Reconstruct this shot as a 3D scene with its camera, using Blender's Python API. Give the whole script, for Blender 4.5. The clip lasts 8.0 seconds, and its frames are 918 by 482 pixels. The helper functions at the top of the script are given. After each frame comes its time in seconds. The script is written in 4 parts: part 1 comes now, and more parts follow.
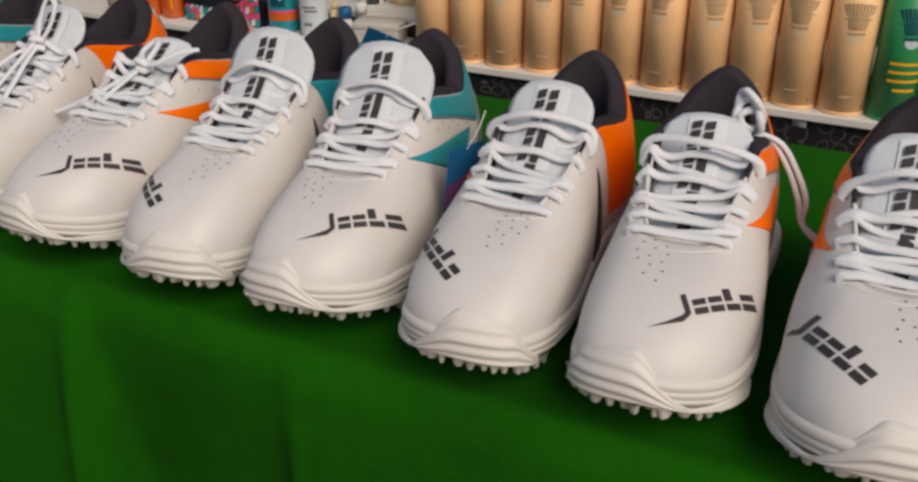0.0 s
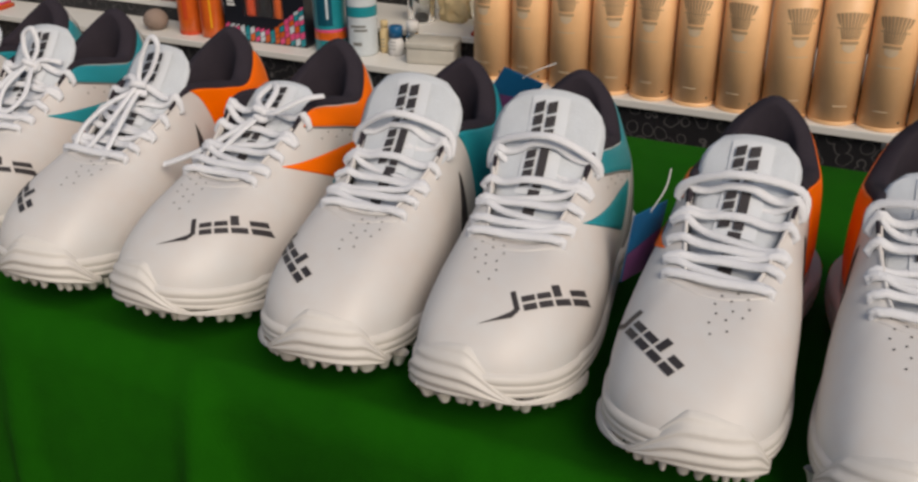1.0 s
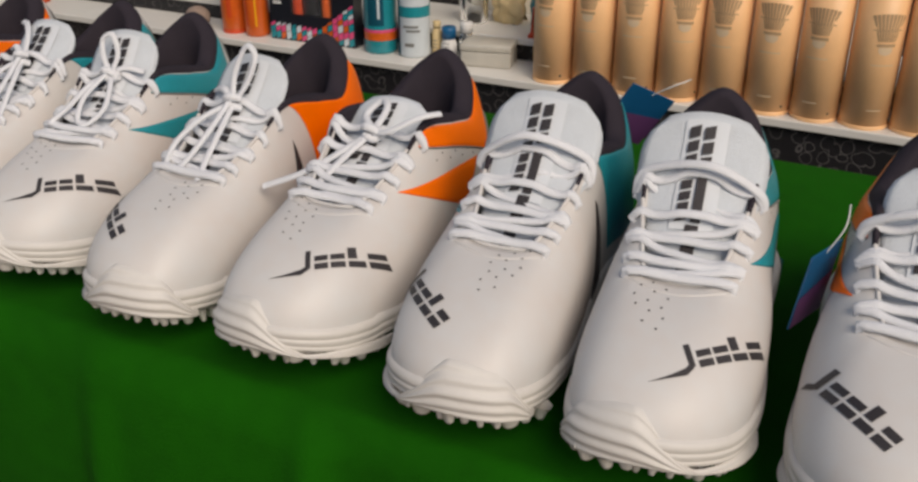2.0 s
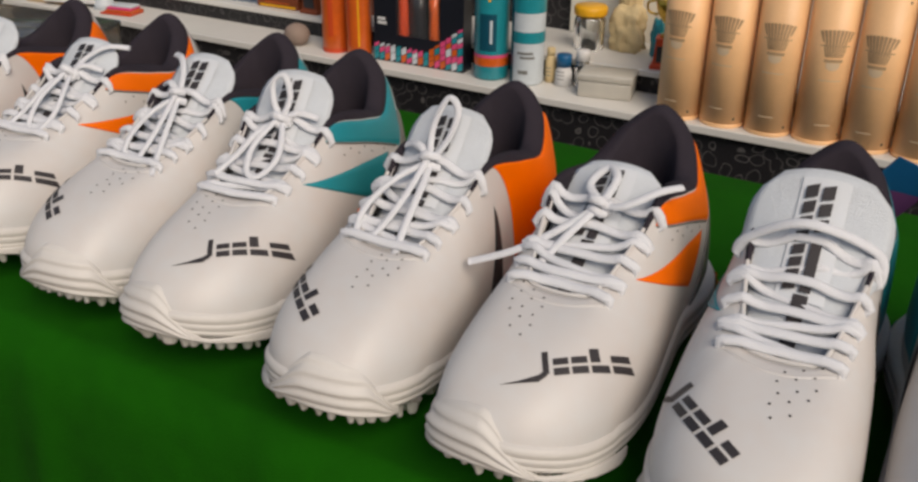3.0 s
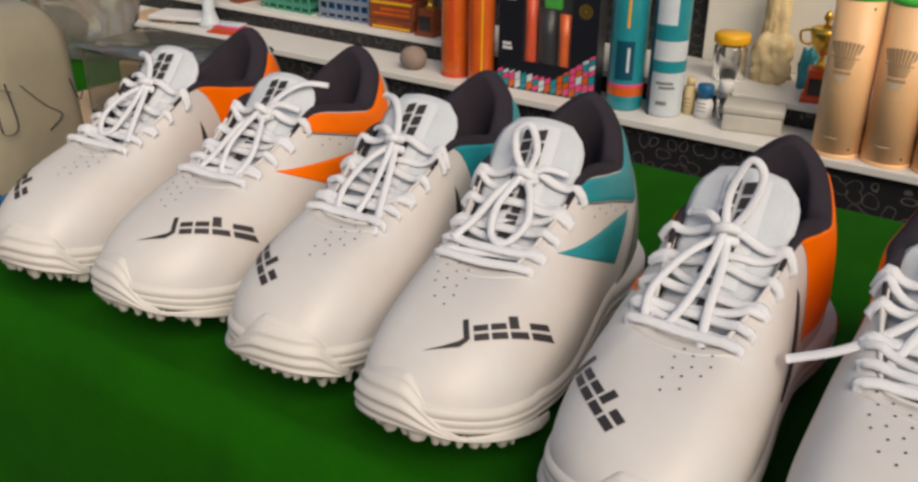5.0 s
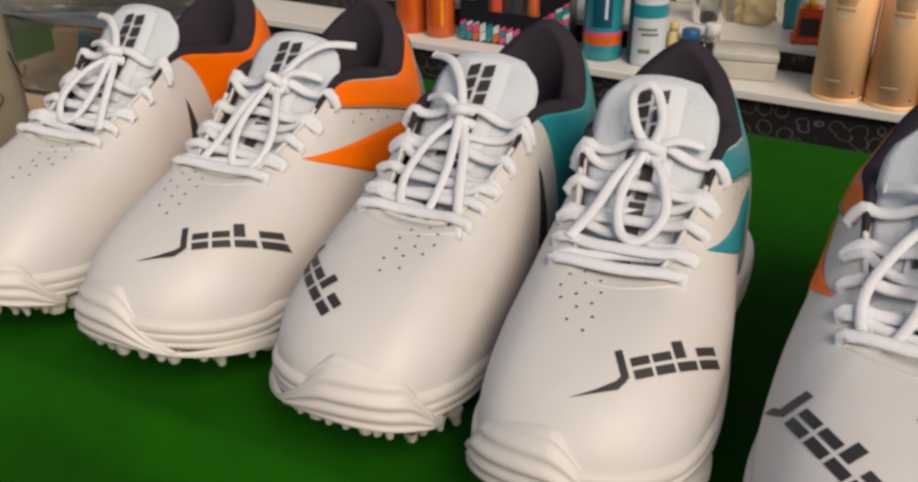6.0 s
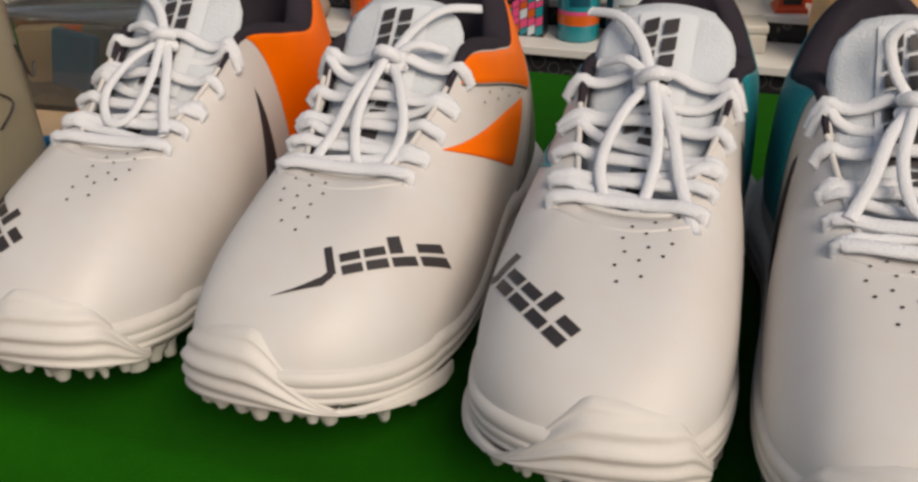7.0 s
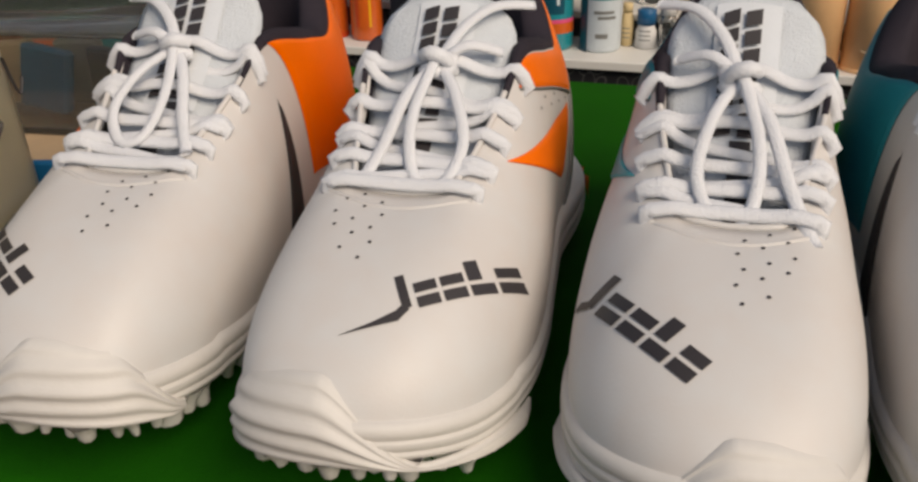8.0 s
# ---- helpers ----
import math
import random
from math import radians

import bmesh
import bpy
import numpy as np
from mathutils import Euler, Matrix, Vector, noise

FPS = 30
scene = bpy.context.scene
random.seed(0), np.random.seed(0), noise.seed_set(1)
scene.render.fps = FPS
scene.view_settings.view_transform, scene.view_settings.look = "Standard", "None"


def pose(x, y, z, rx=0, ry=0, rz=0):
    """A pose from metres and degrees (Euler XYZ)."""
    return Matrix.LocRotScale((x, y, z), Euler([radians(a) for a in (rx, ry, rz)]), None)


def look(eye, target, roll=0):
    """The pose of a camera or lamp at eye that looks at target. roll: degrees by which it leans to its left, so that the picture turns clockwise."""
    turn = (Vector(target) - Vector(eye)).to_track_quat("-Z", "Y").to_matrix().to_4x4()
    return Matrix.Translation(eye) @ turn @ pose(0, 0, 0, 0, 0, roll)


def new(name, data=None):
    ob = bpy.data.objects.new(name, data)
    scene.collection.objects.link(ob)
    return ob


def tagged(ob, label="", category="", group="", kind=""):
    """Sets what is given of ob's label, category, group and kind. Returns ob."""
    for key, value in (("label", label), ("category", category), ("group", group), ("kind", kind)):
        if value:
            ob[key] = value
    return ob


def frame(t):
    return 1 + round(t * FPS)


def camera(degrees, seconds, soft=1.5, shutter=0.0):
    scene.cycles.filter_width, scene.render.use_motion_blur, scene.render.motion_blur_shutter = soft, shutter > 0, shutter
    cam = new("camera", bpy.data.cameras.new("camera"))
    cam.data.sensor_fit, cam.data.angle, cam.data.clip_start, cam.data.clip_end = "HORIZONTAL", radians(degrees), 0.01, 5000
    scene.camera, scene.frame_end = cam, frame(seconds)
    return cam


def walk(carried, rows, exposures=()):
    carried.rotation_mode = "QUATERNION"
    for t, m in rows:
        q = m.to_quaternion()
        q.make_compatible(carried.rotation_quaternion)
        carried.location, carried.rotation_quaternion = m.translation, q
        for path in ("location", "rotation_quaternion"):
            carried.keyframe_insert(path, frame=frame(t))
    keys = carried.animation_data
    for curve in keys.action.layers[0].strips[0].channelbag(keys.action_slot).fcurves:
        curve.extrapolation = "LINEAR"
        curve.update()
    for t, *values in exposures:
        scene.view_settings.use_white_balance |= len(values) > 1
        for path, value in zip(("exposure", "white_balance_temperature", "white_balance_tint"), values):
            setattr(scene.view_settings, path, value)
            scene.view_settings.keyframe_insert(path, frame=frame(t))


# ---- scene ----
cam = camera(50.9, 8.0, 2.7)
METRES, EYE, TILT, LEAN, TURN = 0.92, 0.331, -27.0, 0.3, 26.7
ROWS = [
    (0.0, 0.0, 0.0, 0.0, 0.0, 0.0, 0.0),
    (0.5, -0.0565, 0.0396, 0.017, -0.35, -0.49, -0.15),
    (1.0, -0.1189, 0.0765, 0.0463, -0.27, 0.2, 0.57),
    (2.5, -0.2516, 0.1797, 0.0908, 1.0, -0.28, -1.22),
    (3.0, -0.3194, 0.2279, 0.1175, 2.7, 0.46, -2.35),
    (3.5, -0.3594, 0.2554, 0.1279, 3.8, 1.09, -3.02),
    (4.0, -0.4074, 0.2612, 0.1388, 5.71, 2.19, -4.12),
    (5.5, -0.5048, 0.364, 0.1565, 4.52, -0.03, -3.33),
    (6.0, -0.5713, 0.4412, 0.1695, 0.37, -1.16, -0.46),
    (6.5, -0.6382, 0.5003, 0.1732, -3.44, -0.57, 2.33),
    (7.0, -0.7016, 0.552, 0.1722, -5.84, -1.24, 3.82),
    (7.5, -0.7321, 0.5848, 0.1743, -7.72, -1.21, 5.05),
    (8.0, -0.7462, 0.6049, 0.1787, -9.23, -0.66, 5.75),
]
walk(cam, [(t, pose(0, 0, EYE, TILT, LEAN, TURN) @ pose(METRES * x, METRES * y, METRES * z, 90 + pitch, roll, yaw)) for t, x, y, z, yaw, pitch, roll in ROWS],
     exposures=[(0.0, -0.2, 7850, 12), (1.0, -0.22, 7850, 12), (2.5, -0.2, 7850, 12), (3.2, -0.22, 7850, 12), (4.0, -0.08, 7950, 12), (8.0, -0.13, 8250, 12)])

# ---- light ----
world = bpy.data.worlds.new("daylight")
scene.world = world
world.use_nodes = True
wn = world.node_tree
sky = wn.nodes.new("ShaderNodeTexSky")
sky.sky_type, sky.sun_disc = "NISHITA", False
sky.sun_elevation, sky.sun_rotation = radians(42), radians(129)
wn.nodes["Background"].inputs["Strength"].default_value = 0.12
wn.links.new(sky.outputs["Color"], wn.nodes["Background"].inputs["Color"])
sun = new("sun", bpy.data.lights.new("sun", "SUN"))
sun.data.energy, sun.data.angle, sun.data.color = 2.6, radians(38), (1.0, 0.97, 0.94)
sun.matrix_world = look((1.15, -0.50, 1.55), (-0.2, 0.6, 0))


# ---- materials ----
def material(name, colour, rough=0.6, metal=0.0, vary=0.12, scale=30.0, bump=0.0, bump_scale=200.0, coat=0.0, spec=0.5, hue=None, sheen=0.0, transmission=0.0, random_tone=0.0):
    """A plain node material: a base colour that drifts at two scales, with fine relief."""
    m = bpy.data.materials.new(name)
    m.use_nodes = True
    t = m.node_tree
    b = t.nodes["Principled BSDF"]
    b.inputs["Roughness"].default_value, b.inputs["Metallic"].default_value = rough, metal
    b.inputs["Coat Weight"].default_value, b.inputs["Specular IOR Level"].default_value = coat, spec
    b.inputs["Sheen Weight"].default_value, b.inputs["Coat Roughness"].default_value = sheen, 0.28
    b.inputs["Transmission Weight"].default_value = transmission
    co = t.nodes.new("ShaderNodeTexCoord")
    big, fine = t.nodes.new("ShaderNodeTexNoise"), t.nodes.new("ShaderNodeTexNoise")
    big.inputs["Scale"].default_value, fine.inputs["Scale"].default_value = scale, scale * 9
    add = t.nodes.new("ShaderNodeMath")
    add.operation = "MULTIPLY_ADD"
    add.inputs[1].default_value = 0.4
    t.links.new(co.outputs["Object"], big.inputs["Vector"])
    t.links.new(co.outputs["Object"], fine.inputs["Vector"])
    t.links.new(fine.outputs["Fac"], add.inputs[0])
    t.links.new(big.outputs["Fac"], add.inputs[2])
    ramp = t.nodes.new("ShaderNodeMapRange")
    ramp.inputs["From Min"].default_value, ramp.inputs["From Max"].default_value = 0.4, 1.0
    t.links.new(add.outputs[0], ramp.inputs["Value"])
    mix = t.nodes.new("ShaderNodeMix")
    mix.data_type = "RGBA"
    other = hue or tuple(c * (1 - vary) for c in colour)
    mix.inputs["A"].default_value, mix.inputs["B"].default_value = (*colour, 1), (*other, 1)
    t.links.new(ramp.outputs["Result"], mix.inputs["Factor"])
    out = mix.outputs["Result"]
    if random_tone:
        info, hsv, rng = t.nodes.new("ShaderNodeObjectInfo"), t.nodes.new("ShaderNodeHueSaturation"), t.nodes.new("ShaderNodeMapRange")
        rng.inputs["To Min"].default_value, rng.inputs["To Max"].default_value = 1 - random_tone, 1 + random_tone
        t.links.new(info.outputs["Random"], rng.inputs["Value"])
        t.links.new(rng.outputs["Result"], hsv.inputs["Value"])
        t.links.new(out, hsv.inputs["Color"])
        out = hsv.outputs["Color"]
    t.links.new(out, b.inputs["Base Color"])
    if bump:
        n, bm = t.nodes.new("ShaderNodeTexNoise"), t.nodes.new("ShaderNodeBump")
        n.inputs["Scale"].default_value, n.inputs["Detail"].default_value = bump_scale, 4
        bm.inputs["Strength"].default_value, bm.inputs["Distance"].default_value = bump, 0.002
        t.links.new(co.outputs["Object"], n.inputs["Vector"])
        t.links.new(n.outputs["Fac"], bm.inputs["Height"])
        t.links.new(bm.outputs["Normal"], b.inputs["Normal"])
    return m


WHITE = material("white_synthetic_leather", (0.615, 0.625, 0.625), 0.52, scale=10, bump=0.05, bump_scale=900, hue=(0.61, 0.555, 0.52), coat=0.05)
SOLE = material("off_white_rubber", (0.64, 0.615, 0.585), 0.55, vary=0.08, scale=25, bump=0.08, bump_scale=400)
ORANGE = material("orange_synthetic", (1.0, 0.165, 0.004), 0.45, spec=0.3, vary=0.1, bump=0.05, bump_scale=700)
TEAL = material("teal_synthetic", (0.0, 0.26, 0.31), 0.42, vary=0.1, bump=0.05, bump_scale=700)
LINING = material("black_knit_lining", (0.032, 0.025, 0.034), 0.85, vary=0.3, bump=0.3, bump_scale=1500, spec=0.25)
BLACK = material("black_print", (0.038, 0.032, 0.034), 0.5, vary=0.2)
MESH = material("pale_grey_mesh", (0.64, 0.68, 0.72), 0.8, vary=0.12, scale=60, bump=0.5, bump_scale=1200)
TONGUE = material("pale_grey_smooth_tongue", (0.67, 0.70, 0.735), 0.5, vary=0.06, scale=40, bump=0.1, bump_scale=900)
LACE = material("white_cotton_lace", (0.76, 0.77, 0.80), 0.9, vary=0.06, bump=0.5, bump_scale=1400)
GREY = material("grey_edging", (0.2, 0.2, 0.19), 0.5)
CLOTH = material("green_cloth", (0.0025, 0.105, 0.0015), 0.9, vary=0.4, scale=6, bump=0.35, bump_scale=900, spec=0.1)
SHELF = material("white_laminate", (0.72, 0.7, 0.66), 0.4, vary=0.08, scale=8, bump=0.03)
KRAFT = material("kraft_cardboard", (0.93, 0.55, 0.28), 0.42, vary=0.1, scale=30, bump=0.08, bump_scale=300, random_tone=0.06)
GROUND = material("warm_bounce_ground", (0.26, 0.17, 0.11), 0.9, vary=0.25, scale=3, bump=0.3)


from mathutils.bvhtree import BVHTree


# ---- helpers of the scene ----
def mesh_of(name, bm, mat, smooth=True):
    me = bpy.data.meshes.new(name)
    bm.to_mesh(me)
    bm.free()
    me.materials.append(mat)
    if smooth:
        for p in me.polygons:
            p.use_smooth = True
    return me


def part(name, bm, mat, parent, label="", smooth=True):
    """Links a bmesh, or a ready mesh, as one object under a thing or a part."""
    me = bm if isinstance(bm, bpy.types.Mesh) else mesh_of(name, bm, mat, smooth)
    ob = new(name, me)
    ob.parent = parent
    return tagged(ob, label)


def thing(name, label, category, m=None, group="", kind=""):
    ob = new(name)
    ob.empty_display_size = 0.02
    if m is not None:
        ob.matrix_basis = m
    return tagged(ob, label, category, group, kind)


def grid(bm, pts):
    """Faces over rows of points, all rows as long as each other."""
    vs = [[bm.verts.new(p) for p in row] for row in pts]
    for a, b in zip(vs, vs[1:]):
        for i in range(len(a) - 1):
            quad = [a[i], a[i + 1], b[i + 1], b[i]]
            bm.faces.new(quad)
    return vs


def box(bm, size, centre=(0, 0, 0), bevel=0.0, segments=2, turn=0.0):
    r = bmesh.ops.create_cube(bm, size=1.0, matrix=Matrix.Translation(centre) @ Matrix.Rotation(turn, 4, "Z") @ Matrix.Diagonal((*size, 1)))
    if bevel:
        es = list({e for v in r["verts"] for e in v.link_edges})
        bmesh.ops.bevel(bm, geom=es, offset=bevel, segments=segments, affect="EDGES", profile=0.5)
    return bm


def lathe(bm, profile, n=32, centre=(0, 0, 0)):
    """Turns a profile of (radius, height) round the z axis."""
    rows = [[(centre[0] + r * math.cos(a), centre[1] + r * math.sin(a), centre[2] + z) for a in (2 * math.pi * i / n for i in range(n + 1))] for r, z in profile]
    grid(bm, [list(reversed(r)) for r in rows])
    bmesh.ops.remove_doubles(bm, verts=bm.verts, dist=1e-6)
    return bm


def sweep(bm, pts, width, thick, n=8, sub=6):
    """A flat-oval cord along a smooth line through the points."""
    P = [Vector(p) for p in pts]
    line = []
    for i in range(len(P) - 1):
        a, b, c, d = P[max(i - 1, 0)], P[i], P[i + 1], P[min(i + 2, len(P) - 1)]
        for k in range(sub):
            u = k / sub
            line.append(0.5 * (2 * b + (c - a) * u + (2 * a - 5 * b + 4 * c - d) * u * u + (3 * b - a - 3 * c + d) * u ** 3))
    line.append(P[-1])
    rows = []
    for i, p in enumerate(line):
        t = (line[min(i + 1, len(line) - 1)] - line[max(i - 1, 0)]).normalized()
        up = Vector((0, -0.55, 0.83))
        side = t.cross(up)
        side = side.normalized() if side.length > 1e-3 else Vector((1, 0, 0))
        nrm = side.cross(t)
        rows.append([p + side * (math.cos(a) * width / 2) + nrm * (math.sin(a) * thick / 2) for a in (2 * math.pi * k / n for k in range(n + 1))])
    grid(bm, rows)
    bm.faces.new([bm.verts.new(p) for p in rows[0][:-1]])
    bm.faces.new([bm.verts.new(p) for p in reversed(rows[-1][:-1])])
    bmesh.ops.remove_doubles(bm, verts=bm.verts, dist=1e-6)
    return bm


# ---- shoes ----
LATERAL = [(-0.006, 0.0), (0.020, 0.005), (0.040, 0.024), (0.050, 0.058), (0.0515, 0.097), (0.0485, 0.140), (0.0460, 0.178), (0.0460, 0.213), (0.0410, 0.247), (0.0225, 0.268)]
MEDIAL = [(-0.030, 0.007), (-0.042, 0.026), (-0.047, 0.058), (-0.045, 0.097), (-0.040, 0.140), (-0.038, 0.178), (-0.040, 0.213), (-0.037, 0.247), (-0.022, 0.268)]
RIM = [(0.010, 0.0815, 0.0872), (0.0165, 0.084, 0.0880), (0.0200, 0.093, 0.0905), (0.0235, 0.108, 0.0965), (0.0275, 0.127, 0.106), (0.0315, 0.150, 0.118), (0.0345, 0.186, 0.1105), (0.0335, 0.216, 0.1060), (0.021, 0.243, 0.124)]
COUNT = 160


def closed_line(keys, n):
    K = [np.array(k, float) for k in keys]
    out, m = [], len(K)
    for j in range(n):
        f = j / n * m
        i, u = int(f), f - int(f)
        a, b, c, d = K[i - 1], K[i], K[(i + 1) % m], K[(i + 2) % m]
        out.append(0.5 * (2 * b + (c - a) * u + (2 * a - 5 * b + 4 * c - d) * u * u + (3 * b - a - 3 * c + d) * u ** 3))
    return np.array(out)


BASE = closed_line([(x * 0.955, y) for x, y in (*LATERAL, (0.0, 0.273), *reversed(MEDIAL))], COUNT)
TOP = closed_line([(0.0, 0.081, 0.0868), *RIM, (0.0, 0.252, 0.136), *[(-x, y, z) for x, y, z in reversed(RIM)]], COUNT)


def around(table, s):
    """A row of a closed table at s, where 0 is the toe, 0.25 the lateral side, 0.5 the heel."""
    f = (s % 1.0) * COUNT
    i, u = int(f) % COUNT, f - int(f)
    return table[i] * (1 - u) + table[(i + 1) % COUNT] * u


def spring(y):
    return 0.0245 * max(0.0, (0.11 - y) / 0.11) ** 2 + 0.004 * max(0.0, (y - 0.23) / 0.04) ** 2


def upper(s, v):
    """The shoe's upper: v runs from the sole to the throat and collar."""
    b, t = around(BASE, s), around(TOP, s)
    h, q = 1 - math.cos(math.pi * v / 2), math.sin(math.pi * v / 2)
    toe = max(0.0, 1 - b[1] / 0.13)
    k = 0.9 - 0.08 * toe
    x, y = b[0] + (t[0] - b[0]) * h, b[1] + (t[1] - b[1]) * h
    zb = 0.027 + 0.7 * spring(b[1])
    z = zb + (t[2] - zb) * (k * q + (1 - k) * h)
    side = math.hypot(*(b - t[:2])) or 1.0
    swell = 0.0035 * math.sin(math.pi * min(1, v * 1.15)) if v < 0.87 else 0.0
    x += (b[0] - t[0]) / side * swell
    return Vector((x, y, z))


def upper_normal(s, v):
    e = 0.004
    v = min(max(v, e), 1 - e)
    n = (upper(s + e, v) - upper(s - e, v)).cross(upper(s, v + e) - upper(s, v - e))
    return n.normalized() if n.length else Vector((0, 0, 1))


def height_at(s, z):
    """The v at which the upper reaches the height z."""
    a, b = 0.0, 1.0
    for _ in range(18):
        m = (a + b) / 2
        a, b = (m, b) if upper(s, m).z < z else (a, m)
    return a


def patch(bm, s0, s1, low, high, lift=0.0011, ns=48, nv=12):
    """A piece of sheet on the upper between two lines low(u) and high(u)."""
    rows = []
    for i in range(ns + 1):
        u = i / ns
        s, a, b = s0 + (s1 - s0) * u, low(u), high(u)
        rows.append([upper(s, a + (b - a) * k / nv) + upper_normal(s, a + (b - a) * k / nv) * (lift if 0 < k < nv and 0 < i < ns else 0.0003) for k in range(nv + 1)])
    grid(bm, rows)
    return bm


def sole_ring(out, z):
    pts = []
    for j in range(COUNT):
        p, a, b = BASE[j], BASE[j - 1], BASE[(j + 1) % COUNT]
        d = b - a
        n = np.array((d[1], -d[0])) / (np.hypot(*d) or 1)
        q = p + n * (out + (0.0055 * min(1.0, max(0.0, (p[1] - 0.175) / 0.055)) if out > 0 else 0.0))
        pts.append((q[0], q[1], z(j / COUNT, p[1])))
    return pts + pts[:1]


def flipped(bm, right):
    if right:
        for v in bm.verts:
            v.co.x = -v.co.x
        bmesh.ops.reverse_faces(bm, faces=bm.faces)
    return bm


def tongue_point(x, a, tall, tilt, off=0.0):
    """A place on the tongue: x across, a from the throat to its tip."""
    y = 0.080 + 0.086 * a + tilt * a * a
    z = 0.0770 + 0.041 * a + (0.0235 + tall) * a ** 3 - 9.0 * x * x * (0.6 + 0.4 * a)
    n = Vector((0.5 * x / 0.02, -0.72, 0.7)).normalized()
    return Vector((x, y, z)) + n * off


def tongue_sheet(bm, x0, x1, a0, a1, tall, tilt, off, nx=12, na=24, rounded=False):
    rows = []
    for i in range(na + 1):
        a = a0 + (a1 - a0) * i / na
        w = 1.0
        if rounded:
            e = max(0.0, (a - 0.84) / 0.16)
            g = min(1.0, max(0.0, (a - 0.36) / 0.46))
            w = (0.0235 + (0.0120 if tall > 0.008 else 0.0050) * g * g * (3 - 2 * g)) * math.sqrt(max(0.06, 1 - 0.62 * e ** 4))
        rows.append([tongue_point((x0 + (x1 - x0) * k / nx) * w, a, tall, tilt, off) for k in range(nx + 1)])
    grid(bm, rows)
    return bm


def stroke(quads, project, nx=6, ny=3):
    """Thin printed marks: each quad's corners are laid on a surface."""
    bm = bmesh.new()
    for a, b, c, d in quads:
        rows = []
        for i in range(ny + 1):
            u = i / ny
            p, q = Vector(a).lerp(Vector(d), u), Vector(b).lerp(Vector(c), u)
            rows.append([project(p.lerp(q, k / nx)) for k in range(nx + 1)])
        if all(p is not None for r in rows for p in r):
            grid(bm, rows)
    return bm


def slant(x, y, w, h, lean=0.18):
    return ((x + y * lean, y), (x + w + y * lean, y), (x + w + (y + h) * lean, y + h), (x + (y + h) * lean, y + h))


# A swoosh and a line of plain blocks stand in for the maker's mark; units of its letter height.
MARK = [((-2.85, -0.06), (-0.45, -0.18), (-0.36, 0.10), (-1.5, -0.02)), ((-0.46, -0.18), (0.10, 0.02), (0.18, 0.30), (-0.38, 0.10)), slant(-0.12, 0.08, 0.36, 0.95)]
for left, tall in ((0.5, 0.70), (1.55, 0.70), (2.6, 0.98), (3.65, 0.70)):
    MARK += [slant(left, 0.0, 0.88, 0.30), slant(left, 0.42, 0.88 if tall < 0.9 else 0.5, tall - 0.42)]


def studs_for(parent, right, mat, rnd):
    """Short rubber pimples, thick round the toe and sparse along the sides; some are blunt bars."""
    makes = []
    for w, tip in ((0.0036, 0.0022), (0.0030, 0.0018), (0.0042, 0.0030)):
        bm = bmesh.new()
        lathe(bm, [(0.0, 0.0022), (tip * 0.8, 0.0024), (tip, 0.0034), (tip * 1.15, 0.006), (w, 0.0088), (w * 1.3, 0.0112)], 8)
        makes.append(mesh_of("stud", bm, mat))
    s = -0.17
    while s < 0.83:
        toe = abs(s) < 0.15
        p, q = around(BASE, s), around(BASE, s + 0.01)
        d = q - p
        inward = np.array((-d[1], d[0])) / (np.hypot(*d) or 1)
        for depth in ((0.0022, 0.012) if toe else (0.0085,)):
            c = p + inward * (depth + rnd.uniform(-0.001, 0.0025)) + d / (np.hypot(*d) or 1) * rnd.uniform(-0.002, 0.002)
            ob = part("stud", rnd.choice(makes), mat, parent)
            ob.location = ((-c[0] if right else c[0]), c[1], spring(c[1]) + rnd.uniform(-0.0004, 0.0012))
            ob.rotation_euler = (rnd.uniform(-0.2, 0.2), rnd.uniform(-0.2, 0.2), rnd.uniform(0, 3))
            if rnd.random() < 0.3:
                ob.scale = (1.5, 0.9, 1)
        s += rnd.uniform(0.0135, 0.021) if toe else rnd.uniform(0.035, 0.05)


